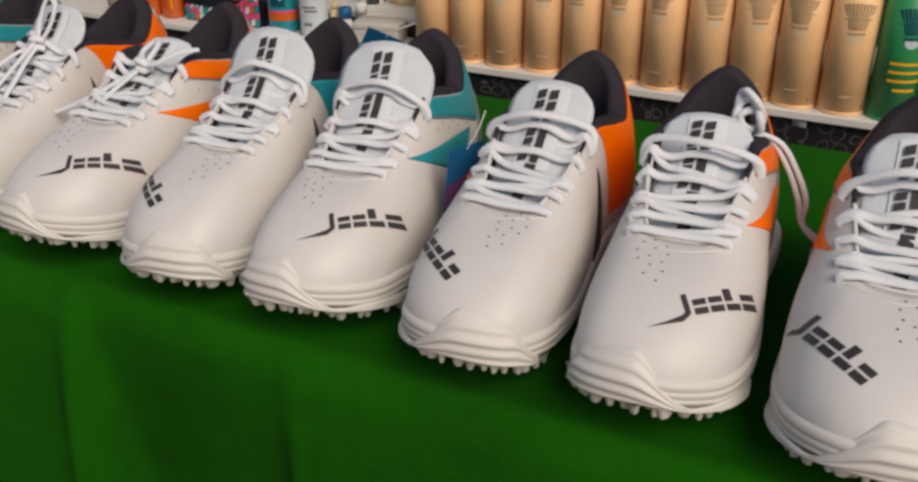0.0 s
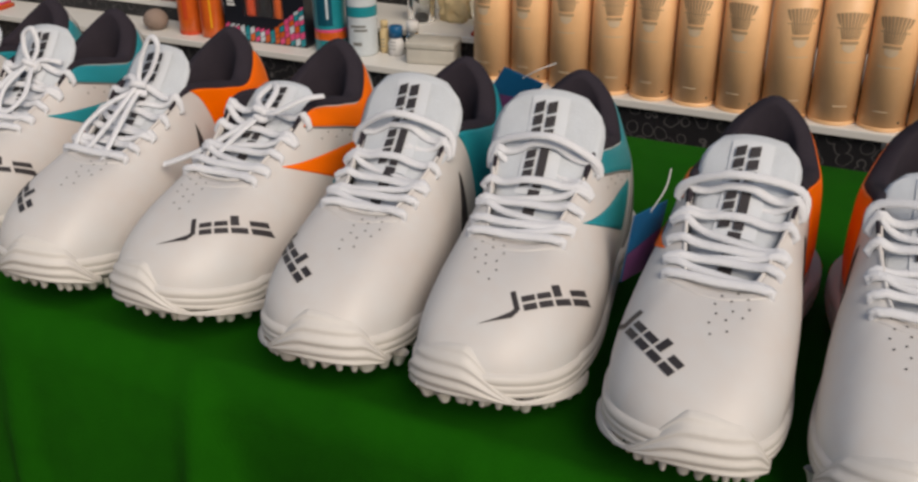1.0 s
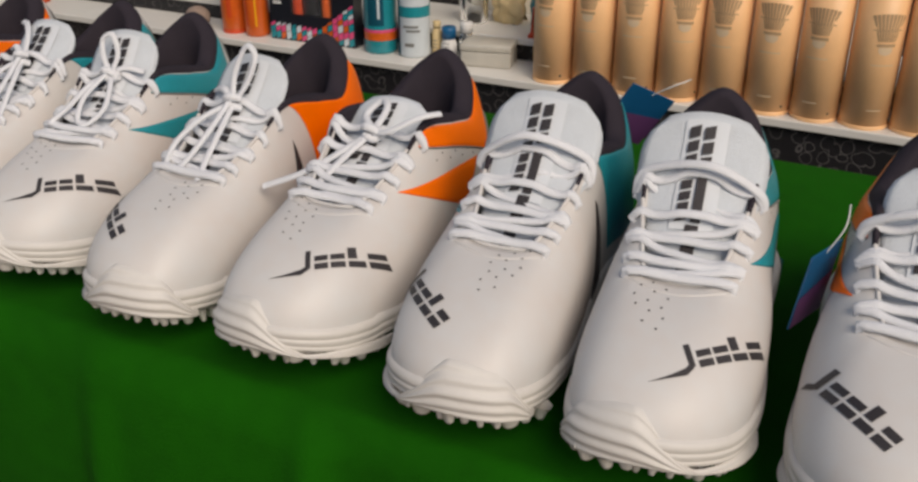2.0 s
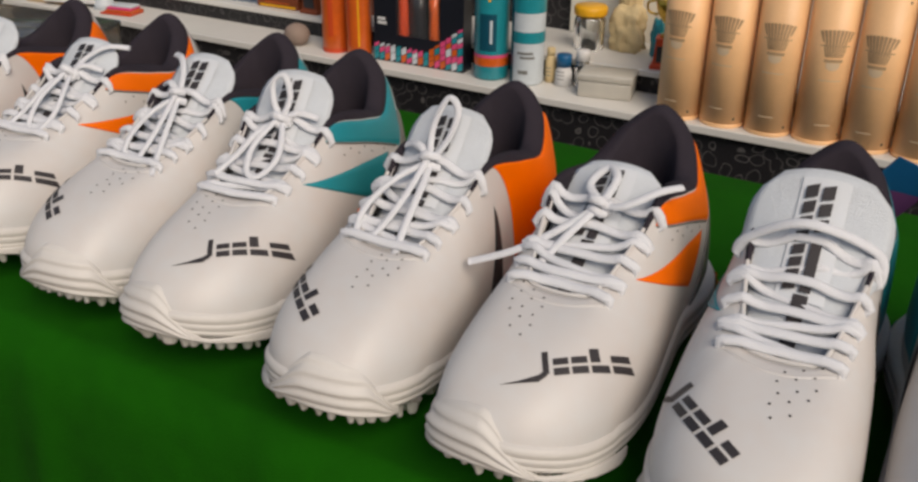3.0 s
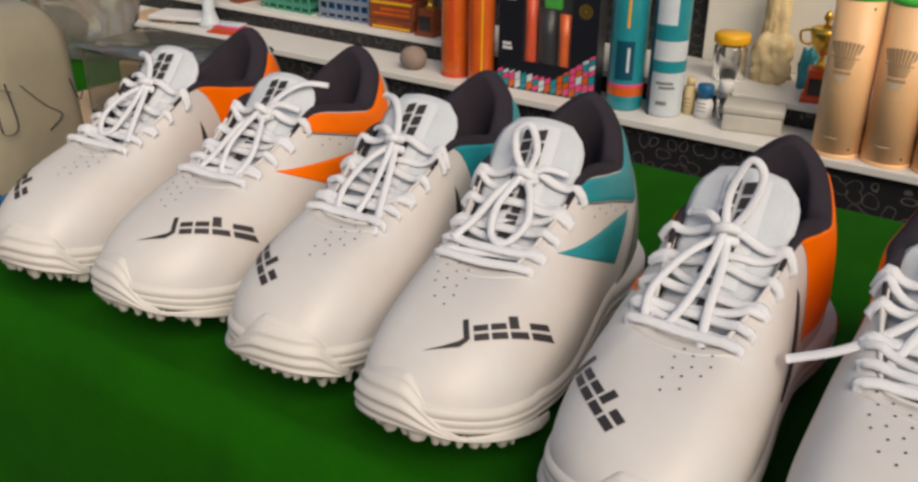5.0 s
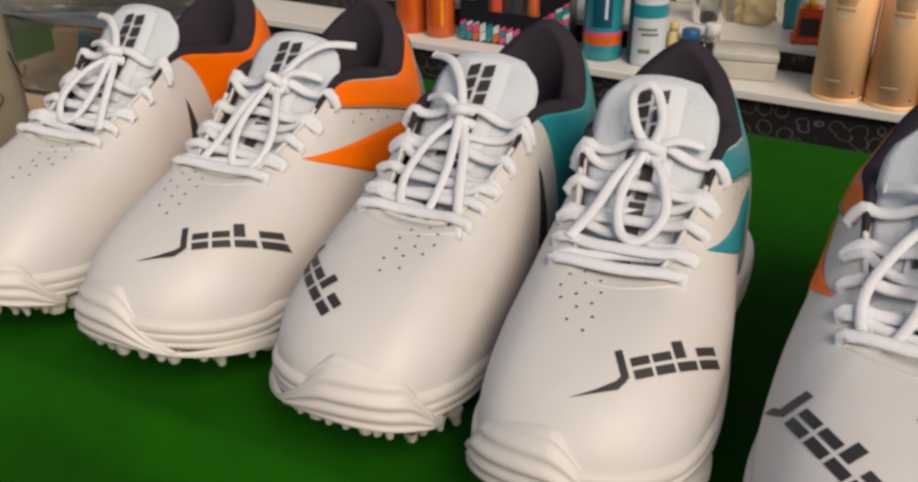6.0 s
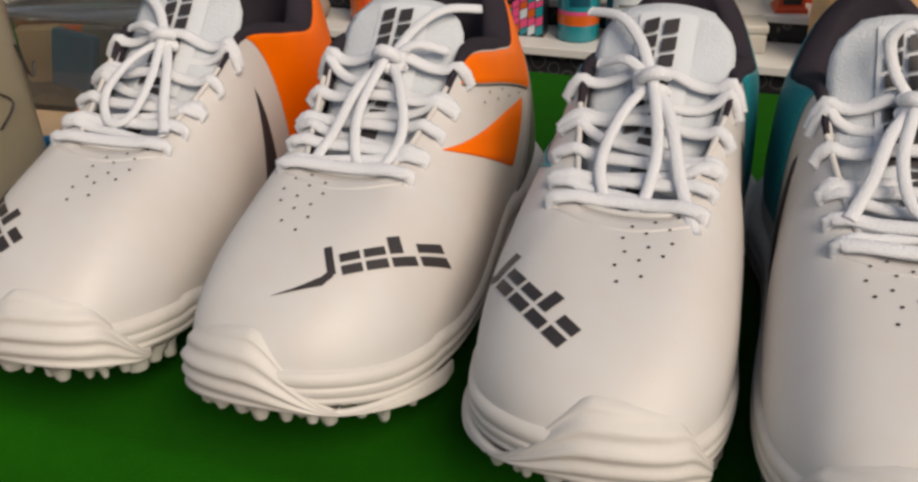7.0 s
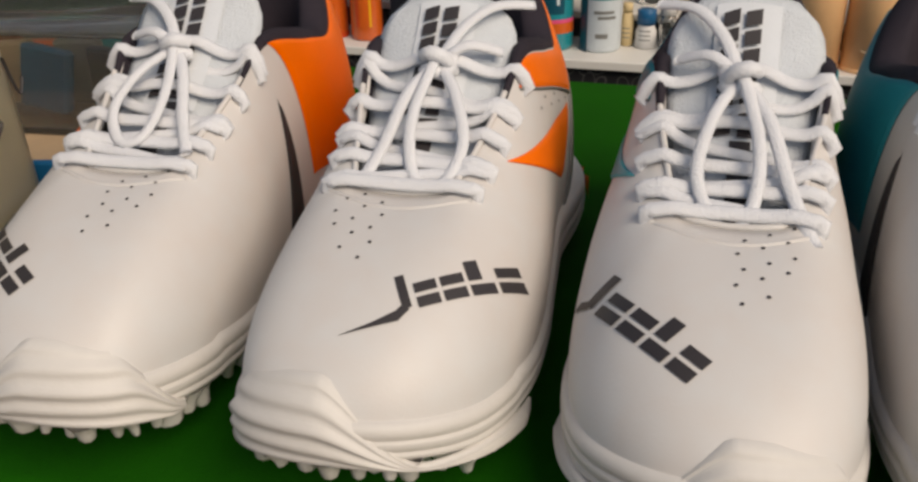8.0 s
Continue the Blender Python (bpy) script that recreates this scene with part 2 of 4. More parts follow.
def shoe(colour, right, m, label, tall=0.0, tilt=0.0, bow="loose", seed=0, group="cricket shoes in a row", hue="orange"):
    """One cricket shoe, toe towards -y, standing at the pose m. right: a right-foot shoe."""
    rnd = random.Random(seed)
    ob = thing("cricket_shoe", label, "shoe", m, group)
    put = lambda name, bm, mat, parent=ob, text="": part(name, flipped(bm, right), mat, parent, text)
    # upper
    bm = bmesh.new()
    rows = [[upper(j / COUNT, k / 22) for k in range(23)] for j in range(COUNT + 1)]
    grid(bm, rows)
    inner = [[upper(j / COUNT, 1 - 0.02 * k) - upper_normal(j / COUNT, 0.97) * 0.0028 for k in range(0, 5)] for j in range(COUNT + 1)]
    grid(bm, [[r[-1]] + i for r, i in zip(rows, inner)])
    bmesh.ops.remove_doubles(bm, verts=bm.verts, dist=1e-6)
    tree = BVHTree.FromBMesh(bm)
    body = put("upper", bm, WHITE, ob, "white synthetic leather upper")
    # sole
    bm = bmesh.new()
    prof = [(-0.014, 0.0), (-0.0075, 0.01), (-0.0035, 0.07), (-0.0005, 0.16), (0.0014, 0.25), (0.0022, 0.33), (0.0022, 0.38), (0.0015, 0.41), (0.0016, 0.44), (0.0025, 0.50), (0.0026, 0.62), (0.0024, 0.66), (0.0017, 0.69), (0.0018, 0.72), (0.0025, 0.78), (0.0022, 0.94), (0.0004, 1.06), (-0.003, 1.07)]
    def level(f):
        def z(s, y):
            low = 0.0075 + spring(y) + 0.0055 * math.exp(-((y - 0.085) / 0.05) ** 2)
            high = 0.0305 + 0.72 * spring(y) + 0.004 * max(0, y - 0.12) / 0.17 + 0.0025 * math.sin(y * 46) * (1 if y > 0.05 else 0)
            return low + (high - low) * f
        return z
    rings = [sole_ring(o, level(f)) for o, f in prof]
    grid(bm, [list(reversed(r)) for r in rings])
    bmesh.ops.remove_doubles(bm, verts=bm.verts, dist=1e-6)
    base = put("midsole", bm, SOLE, ob, "ridged off-white rubber midsole")
    bm = bmesh.new()
    low = sole_ring(-0.010, lambda s, y: 0.0076 + spring(y))[:-1]
    half = COUNT // 2
    grid(bm, [[Vector(low[-j % COUNT]).lerp(Vector(low[j]), k / 6) for k in range(7)] for j in range(0, half + 1)])
    put("outsole", bm, SOLE)
    # toe guard with its ridges
    bm = bmesh.new()
    rows = []
    for j in range(-40, 61):
        u = j / 40
        s = 0.105 * u
        p, q = around(BASE, s), around(BASE, s + 0.004)
        d = q - p
        n = Vector((d[1], -d[0], 0)).normalized()
        drop = min(1.0, max(0.0, (u - 0.0) / 0.62, (-0.60 - u) / 0.40))
        drop = drop * drop * (3 - 2 * drop)
        top = 0.0425 - 0.0255 * drop + 0.0008 * math.cos(u * 6)
        row = []
        for k in range(25):
            f = k / 24
            z = 0.0095 + spring(p[1]) + (top - 0.0095 - 0.3 * spring(p[1])) * f
            lean = -0.0062 * max(0, f - 0.45) ** 1.4 * 3.2
            o = min(1.0, 0.45 + (1.5 - u) / 0.3, 0.45 + (u + 1) / 0.25) * (0.0046 + 0.0007 * (1 - 0.6 * drop) * math.cos(f * 24 + 0.6 + 0.8 * math.sin(u * 3))) + lean * (1 - drop) if 0 < k < 24 else (0.0 if k == 0 else lean * (1 - drop) + 0.0012)
            row.append(Vector((p[0], p[1], z)) + n * o)
        rows.append(row)
    grid(bm, rows)
    put("toe_guard", bm, SOLE, ob, "ridged rubber toe guard")
    studs_for(ob, right, SOLE, random.Random(40 + seed))
    # coloured panels: collar quarter and pointed flash, on both sides
    def side_point(y, z, lift):
        """The place on the lateral side at that length and height, or on the rim where that is lower."""
        while z > 0.02:
            hit = tree.ray_cast(Vector((0.09, y, z)), Vector((-1, 0, 0)))
            if hit[0] and hit[0].x > 0.004:
                return hit[0] + hit[1] * (lift if hit[1].x > 0 else -lift)
            z -= 0.0006
        return Vector((0.045, y, 0.03))
    def side_sheet(y0, y1, low, high, lift, ny=36, nz=10):
        """A sheet on the lateral side; y0 and y1 are (lower, upper) ends."""
        rows = []
        for i in range(ny + 1):
            row = []
            for k in range(nz + 1):
                a, w = i / ny, k / nz
                y = (y0[0] + (y0[1] - y0[0]) * w) * (1 - a) + (y1[0] + (y1[1] - y1[0]) * w) * a
                z = low(y) + (high(y) - low(y)) * w
                row.append(side_point(y, z, lift if 0 < i < ny and 0 < k < nz else 0.0003))
            rows.append(row)
        bm = bmesh.new()
        grid(bm, rows)
        return bm
    side_y, side_z = TOP[int(COUNT * 0.2):COUNT // 2 + 1, 1], TOP[int(COUNT * 0.2):COUNT // 2 + 1, 2]
    rim = lambda y: float(np.interp(y, side_y, side_z)) - 0.0012
    seam = lambda y: 0.1085 - 0.30 * (y - 0.138) - 1.2 * max(0.0, y - 0.165) ** 2
    point_low, point_high = lambda y: 0.0905 - 0.50 * (y - 0.107), lambda y: 0.0908 - 0.11 * (y - 0.107)
    put("collar_panel", side_sheet((0.139, 0.143), (0.232, 0.248), seam, rim, 0.0011), colour, ob, hue + " quarter panel below the collar")
    put("panel_edge", side_sheet((0.139, 0.139), (0.222, 0.222), lambda y: seam(y) - 0.0011, lambda y: seam(y) + 0.0004, 0.0014, 36, 3), GREY, ob, "thin grey edging of the panel")
    put("side_flash", side_sheet((0.107, 0.107), (0.184, 0.208), point_low, point_high, 0.0011), colour, ob, "pointed " + hue + " flash")
    put("heel_panel", side_sheet((0.186, 0.236), (0.240, 0.252), lambda y: 0.034, lambda y: 0.036 + max(0.0, min(0.062, (y - 0.176) * 0.95)), 0.0015), GREY, ob, "dark grey heel panel")
    put("collar_panel", patch(bmesh.new(), 0.550, 0.700, lambda u: 0.10 + 0.06 * u, lambda u: 0.99), colour, ob, hue + " inner quarter panel")
    put("side_flash", patch(bmesh.new(), 0.726, 0.752, lambda u: 0.02, lambda u: 0.62 - 0.58 * u), BLACK, ob, "slim black flash")
    put("heel_counter", patch(bmesh.new(), 0.448, 0.552, lambda u: 0.05, lambda u: 0.75), GREY, ob, "grey heel counter")
    for s_mid in (0.395, 0.412, 0.429, 0.571, 0.590):
        bm = bmesh.new()
        rows = []
        for k in range(5):
            s = s_mid + 0.004 * (k - 2)
            p, q = around(BASE, s), around(BASE, s + 0.004)
            n = Vector((q[1] - p[1], p[0] - q[0], 0)).normalized()
            rows.append([Vector((p[0], p[1], 0)) + n * 0.0103 + Vector((0, 0, 0.016 + 0.001 * k)), Vector((p[0], p[1], 0)) + n * 0.0103 + Vector((0, 0, 0.0285 - 0.001 * k))])
        grid(bm, rows)
        put("heel_stripe", bm, colour)
    # collar lining
    bm = bmesh.new()
    rows = []
    for j in range(int(COUNT * 0.25), int(COUNT * 0.75) + 1):
        s = j / COUNT
        t = Vector(around(TOP, s))
        o = Vector((t.x, (t.y - 0.200) * 0.8, 0))
        o = o.normalized() if o.length else Vector((0, 1, 0))
        fade = max(0.0, min(1.0, (s - 0.25) / 0.09, (0.75 - s) / 0.09))
        w = 0.0014 + 0.0056 * fade
        row = [upper(s, 0.955) + o * 0.0006]
        for k in range(7):
            a = math.pi * k / 6
            row.append(t - o * (w - w * math.cos(a)) + Vector((0, 0, 0.0042 * math.sin(a) * (0.2 + 0.8 * fade))) + o * 0.0008)
        for k in range(1, 6):
            row.append(t - o * (2 * w + 0.0015 * math.sin(k) + 0.001 * k) - Vector((0, 0, (t.z - 0.045) * k / 5)))
        rows.append(row)
    grid(bm, rows)
    put("collar_lining", bm, LINING, ob, "padded black knit collar lining")
    bm = bmesh.new()
    grid(bm, [[(0.026 * k / 4 * (1 if y < 0.225 else 0.75), y, 0.047 + 0.01 * (0.19 - y) / 0.1 * (y < 0.19)) for k in range(-4, 5)] for y in (0.125, 0.15, 0.185, 0.215, 0.235, 0.247)])
    put("insole", bm, LINING)
    # tongue
    bm = bmesh.new()
    tongue_sheet(bm, -1, 1, 0, 1, tall, tilt, 0.0, 14, 28, True)
    tongue_sheet(bm, 1, -1, 0, 1, tall, tilt, -0.005, 14, 28, True)
    rim = [e for e in bm.edges if e.is_boundary]
    bmesh.ops.bridge_loops(bm, edges=rim)
    sx = -1 if right else 1
    tongue = put("tongue", bm, MESH, ob, "pale grey padded mesh tongue")
    put("tongue_panel", tongue_sheet(bmesh.new(), -0.0115, 0.0115, 0.46, 0.97, tall, tilt, 0.0010, 8, 12), TONGUE, tongue, "smooth pale panel")
    put("stripe", tongue_sheet(bmesh.new(), 0.0005 * sx - 0.0035, 0.0005 * sx + 0.0035, 0.02, 0.49, tall, tilt, 0.0014, 3, 24), BLACK, tongue, "black centre stripe")
    on_tongue = lambda p: tongue_point(p[0], p[1], tall, tilt, 0.0026)
    bars = []
    for cols, first, count, step in (((-0.0085, -0.0030), 0.50, 8, 0.056), ((-0.0010, 0.0045), 0.77, 3, 0.060)):
        for k in range(count):
            lo, hi = first + step * k, first + step * k + 0.78 * step
            bars.append(((sx * cols[0], lo), (sx * cols[1], lo + 0.012), (sx * cols[1], hi + 0.012), (sx * cols[0], hi)))
    bars.append(((sx * -0.0008, 0.50), (sx * 0.0042, 0.50), (sx * 0.0042, 0.75), (sx * -0.0008, 0.75)))
    tagged(put("tongue_print", stroke(bars, on_tongue, 2, 2), BLACK, tongue, "black printed bars"), kind="stuff")
    put("tongue_gusset", tongue_sheet(bmesh.new(), -0.030, 0.030, 0.70, 0.86, tall, tilt, -0.008, 10, 12), LINING, tongue, "black knit gusset")
    bm = bmesh.new()
    sweep(bm, [Vector(around(TOP, q / 200)) + Vector((0, 0, 0.0004)) for q in range(-52, 53, 2)], 0.0024, 0.0024, 8, 2)
    put("eyestay_binding", bm, WHITE, ob, "white bound edge of the throat")
    # maker's mark on the lateral toe box
    unit = 0.0136 if right else 0.0123
    tip, end = (Vector((0.041, 0.076, 0.058)), Vector((0.0046, 0.020, 0.071))) if right else (Vector((0.0026, 0.011, 0.073)), Vector((0.0469, 0.082, 0.0524)))
    view = Vector((0.0, 0.77, -0.64))
    e1 = (end - tip).normalized()
    e2 = view.cross(e1).normalized()
    if e2.z < 0:
        e2 = -e2
    start = tip + (e1 * 0.25 - e2 * 0.50) * unit if right else tip + (e1 * 2.3 + e2 * 0.05) * unit
    e1 = (end - e2 * (0.40 * unit if right else 0.30 * unit) - start).normalized()
    def on_upper(p):
        o = start + e1 * (p[0] * unit) + e2 * (p[1] * unit) - view * 0.08
        hit = tree.ray_cast(o, view)
        return hit[0] + hit[1] * (0.0005 if hit[1].dot(view) < 0 else -0.0005) if hit[0] else None
    put("mark_swoosh", stroke(MARK[:3] if not right else MARK[1:3], on_upper), BLACK, body, "black printed swoosh")
    for quad in MARK[3:]:
        put("mark_block", stroke([quad], on_upper), BLACK, body)
    # vent holes on the vamp
    bm = bmesh.new()
    for k in range(5):
        for i in range(3 if k else 2):
            x, y = -0.004 - 0.0075 * i + 0.002 * (k % 2), 0.045 + 0.0072 * k + 0.004 * i
            hit = tree.ray_cast(Vector((x, y, 0.2)), Vector((0, 0, -1)))
            if hit[0]:
                c = hit[0] + Vector((0, 0, 0.0004))
                bm.faces.new([bm.verts.new(c + Vector((0.0007 * math.cos(a), 0.0007 * math.sin(a), -0.0007 * math.cos(a) * hit[1].x / hit[1].z - 0.0007 * math.sin(a) * hit[1].y / hit[1].z))) for a in (i2 * 1.0472 for i2 in range(6))])
    for k in range(7):
        y = 0.150 + 0.0085 * k
        c, n = side_point(y, 0.0965 - 0.0021 * k + 0.004 * (k % 2), 0.0), Vector((0.93, -0.05, 0.36))
        t1 = n.orthogonal().normalized()
        t2 = n.cross(t1)
        bm.faces.new([bm.verts.new(c + n * 0.0006 + (t1 * math.cos(a) + t2 * math.sin(a)) * 0.0007) for a in (i2 * 1.0472 for i2 in range(6))])
    tagged(put("perforation", bm, BLACK, body), kind="stuff")
    line = []
    for k in range(13):
        x = -0.026 + 0.052 * k / 12
        hit = tree.ray_cast(Vector((x, 0.0715 + 14 * x * x, 0.2)), Vector((0, 0, -1)))
        if hit[0]:
            line.append(hit[0])
    bm = bmesh.new()
    sweep(bm, line, 0.0018, 0.0012, 6, 2)
    put("vamp_seam", bm, WHITE, body, "raised seam below the throat")
    laces(ob, put, tree, tall, tilt, bow, rnd, seed in (3, 4))
    return ob


STATE = {"bow": "bow-tied", "knot": "knotted", "loose": "untied"}


def laces(ob, put, tree, tall, tilt, bow, rnd, upright):
    """Criss-cross lacing, and what is done with its ends."""
    bm = bmesh.new()
    n = 5
    at = lambda i: (0.147 + 0.0310 * i, 0.830 - 0.004 * i)
    eye = lambda i, sd: Vector(upper(sd * at(i)[0], at(i)[1])) + upper_normal(sd * at(i)[0], at(i)[1]) * 0.0016
    under = lambda i, sd: Vector(upper(sd * at(i)[0], at(i)[1] - 0.006)) - upper_normal(sd * at(i)[0], at(i)[1]) * 0.0030
    strands = [(i, 1, i + rnd.uniform(-0.12, 0.12), 0.0022) for i in range(n)]
    strands += [(i + 0.08, 1 if i % 2 else -1, i + 0.92, -0.0010) for i in range(n - 1)]
    for i, sd, k2, over in strands:
        a, b = eye(i, sd), eye(k2, -sd)
        pts = []
        sag = rnd.uniform(-0.003, 0.003)
        for k in range(17):
            u = k / 16
            p = a.lerp(b, u)
            aa = (p.y - 0.080) / 0.086
            top = tongue_point(p.x, min(max(aa, 0.02), 1), tall, tilt).z + 0.0026 + over
            arch = min(1.0, 2.6 * u, 2.6 * (1 - u))
            p.z = p.z + (max(p.z + 0.0015, top) - p.z) * arch + over * 0.5
            p.y += sag * math.sin(math.pi * u)
            hit = tree.ray_cast(Vector((p.x, p.y, 0.3)), Vector((0, 0, -1)))
            if hit[0]:
                p.z = max(p.z, hit[0].z + 0.0026 + max(over, 0) * 0.4)
            pts.append(p)
        rise = [p.z for p in pts]
        for _ in range(5):
            rise = [rise[0]] + [max((rise[k - 1] + 2 * rise[k] + rise[k + 1]) / 4, pts[k].z - 0.0003) for k in range(1, 16)] + [rise[16]]
        for p, z in zip(pts, rise):
            p.z = z
        pts = [under(i, sd)] + pts + [under(k2, -sd)]
        sweep(bm, pts, 0.0056 if over > 0 else 0.0050, 0.0028, 8, 2)
    put("lace", bm, LACE, ob, "white flat lace")
    bm = bmesh.new()
    k0 = eye(n - 1.3, 1).lerp(eye(n - 1.3, -1), 0.5)
    k0.z = tongue_point(0, (k0.y - 0.080) / 0.086, tall, tilt).z + 0.008
    jx, jy = rnd.uniform(-0.25, 0.35), rnd.uniform(0.8, 1.15)
    K = lambda x, y, z: k0 + Vector((x * 0.9 + jx * min(y, 0), y * jy, z * jy))
    if bow in ("bow", "knot"):
        for dz in (-0.003, 0.003):
            sweep(bm, [K(-0.006, 0, dz), K(-0.002, -0.004, dz + 0.002), K(0.004, -0.003, dz), K(0.006, 0.002, -dz)], 0.006, 0.005, 8, 4)
    if bow == "bow":
        sweep(bm, [K(0, 0, 0), K(0.012, -0.016, -0.006), K(0.020, -0.034, -0.018), K(0.014, -0.047, -0.028), K(0.003, -0.045, -0.026), K(-0.003, -0.028, -0.012), K(0, -0.002, 0.003)], 0.0046, 0.0026)
        if upright:
            sweep(bm, [K(0, 0, 0), K(-0.009, 0.006, 0.012), K(-0.012, 0.012, 0.026), K(-0.003, 0.014, 0.031), K(0.004, 0.008, 0.016), K(0.001, 0, 0.002)], 0.0046, 0.0026)
        else:
            sweep(bm, [K(0, 0, 0), K(0.008, 0.012, 0.010), K(0.020, 0.022, 0.016), K(0.036, 0.030, 0.015)], 0.0050, 0.0026)
        sweep(bm, [K(0, 0, 0), K(-0.008, -0.016, -0.006), K(-0.013, -0.036, -0.020), K(-0.019, -0.052, -0.030)], 0.005, 0.0026)
        sweep(bm, [K(0, 0, 0), K(0.012, 0.004, 0.006), K(0.026, 0.010, 0.002)], 0.005, 0.0026)
    elif bow == "knot":
        sweep(bm, [K(0, 0, 0), K(-0.018, -0.018, -0.012), K(-0.040, -0.030, -0.024), K(-0.066, -0.036, -0.034)], 0.005, 0.0026)
        sweep(bm, [K(0, 0, 0), K(0.016, -0.004, 0.004), K(0.034, 0.006, 0.012), K(0.044, 0.018, 0.012)], 0.005, 0.0026)
        sweep(bm, [K(0, 0, 0), K(-0.010, -0.02, -0.012), K(-0.022, -0.045, -0.030)], 0.005, 0.0026)
        sweep(bm, [K(0, 0, 0), K(0.005, 0.012, 0.012), K(-0.004, 0.022, 0.014), K(-0.012, 0.012, 0.006), K(0, 0, 0.002)], 0.0052, 0.0034)
    else:
        sweep(bm, [eye(n - 1, -1), eye(n - 1, -1) + Vector((0.004, 0.004, 0.014)), K(0.004, 0.002, 0.010), eye(n - 1, 1) + Vector((-0.004, 0, 0.010)), eye(n - 1, 1)], 0.0058, 0.0034)
    put("lace_bow" if bow == "bow" else "lace_knot" if bow == "knot" else "lace_end", bm, LACE, ob, "white lace, " + STATE[bow])


SHOES = [
    (-1.082, 0.406, 3, "orange", "bow", 0.0, 0.0), (-0.974, 0.411, 2.8, "orange", "bow", -0.004, 0.0), (-0.863, 0.410, 1, "teal", "bow", 0.0, 0.004), (-0.756, 0.407, 6.8, "teal", "bow", 0.004, 0.0),
    (-0.6455, 0.396, 1, "orange", "bow", 0.004, 0.0), (-0.5375, 0.400, 2.5, "orange", "knot", -0.014, 0.006), (-0.422, 0.395, 3, "teal", "loose", 0.010, -0.002), (-0.317, 0.400, 7, "teal", "loose", 0.010, -0.002),
    (-0.207, 0.394, 2, "orange", "loose", 0.0, 0.0), (-0.100, 0.398, 5, "orange", "loose", -0.010, 0.006), (0.010, 0.391, 2, "orange", "loose", 0.0, 0.0),
]
for i, (x, y, yaw, hue, bow, tall, tilt) in enumerate(SHOES):
    right = i % 2 == 0
    lab = f"white cricket shoe, {hue} panels, {STATE[bow]} laces, on green cloth"
    shoe(ORANGE if hue == "orange" else TEAL, right, pose(x, y, 0.001, 0, 0, yaw), lab, tall, tilt, bow, i, hue=hue)


# ---- table and shelf ----
bm = bmesh.new()
rows = []
for i in range(0, 801):
    x = -2.4 + 4.0 * i / 800
    row = [(x, 0.909, -0.6), (x, 0.909, -0.3), (x, 0.909, -0.02), (x, 0.905, -0.003), (x, 0.895, 0.0)]
    row += [(x, 0.895 - 0.48 * k / 12, 0.0) for k in range(1, 13)]
    for k in range(0, 12):
        d = 0.001 + 0.72 * (k / 11) ** 1.4
        grow = min(1.0, d * 7)
        step = 1 / (1 + math.exp(-(x + 0.492 - 0.02 * d) / 0.006)) - 1 / (1 + math.exp(-(x + 0.312) / 0.010))
        fold = 0.008 * math.sin(x * 23) * math.sin(x * 7 + 1) * min(1, d * 4) - 0.030 * step * grow
        for at, wide, deep in ((-0.505, 0.012, 0.020), (-0.318, 0.010, 0.010), (-0.668, 0.012, 0.012), (-0.86, 0.02, 0.010)):
            fold += deep * grow * math.exp(-((x - at - 0.03 * d) / wide) ** 2)
        row.append((x, 0.400 - 0.012 * min(1, d * 30) - fold - 0.06 * d, -d + (0.004 if k == 0 else 0)))
    rows.append(row)
grid(bm, rows)
cloth = thing("display_table", "display table draped in plain green cloth", "table", pose(0, 0, 0))
part("tablecloth", bm, CLOTH, cloth, "smooth green cloth hanging in folds")



def ringed(name, base, line, scale=44.0):
    """A dark laminate printed with loose oval outlines."""
    m = material(name, base, 0.45, vary=0.2)
    t = m.node_tree
    b = t.nodes["Principled BSDF"]
    co, vo = t.nodes.new("ShaderNodeTexCoord"), t.nodes.new("ShaderNodeTexVoronoi")
    warp, add = t.nodes.new("ShaderNodeTexNoise"), t.nodes.new("ShaderNodeMixRGB")
    warp.inputs["Scale"].default_value = 18
    add.blend_type = "ADD"
    add.inputs["Fac"].default_value = 0.03
    vo.inputs["Scale"].default_value, vo.inputs["Randomness"].default_value = scale, 0.75
    ramp = t.nodes.new("ShaderNodeValToRGB")
    e = ramp.color_ramp.elements
    e[0].position, e[0].color = 0.40, (0, 0, 0, 1)
    e[1].position, e[1].color = 0.425, (1, 1, 1, 1)
    for pos, v in ((0.45, 1.0), (0.475, 0.0)):
        k = e.new(pos)
        k.color = (v, v, v, 1)
    mix = t.nodes.new("ShaderNodeMix")
    mix.data_type = "RGBA"
    mix.inputs["A"].default_value, mix.inputs["B"].default_value = (*base, 1), (*line, 1)
    t.links.new(co.outputs["Object"], warp.inputs["Vector"])
    t.links.new(co.outputs["Object"], add.inputs["Color1"])
    t.links.new(warp.outputs["Color"], add.inputs["Color2"])
    t.links.new(add.outputs["Color"], vo.inputs["Vector"])
    t.links.new(vo.outputs["Distance"], ramp.inputs["Fac"])
    t.links.new(ramp.outputs["Color"], mix.inputs["Factor"])
    t.links.new(mix.outputs["Result"], b.inputs["Base Color"])
    return m


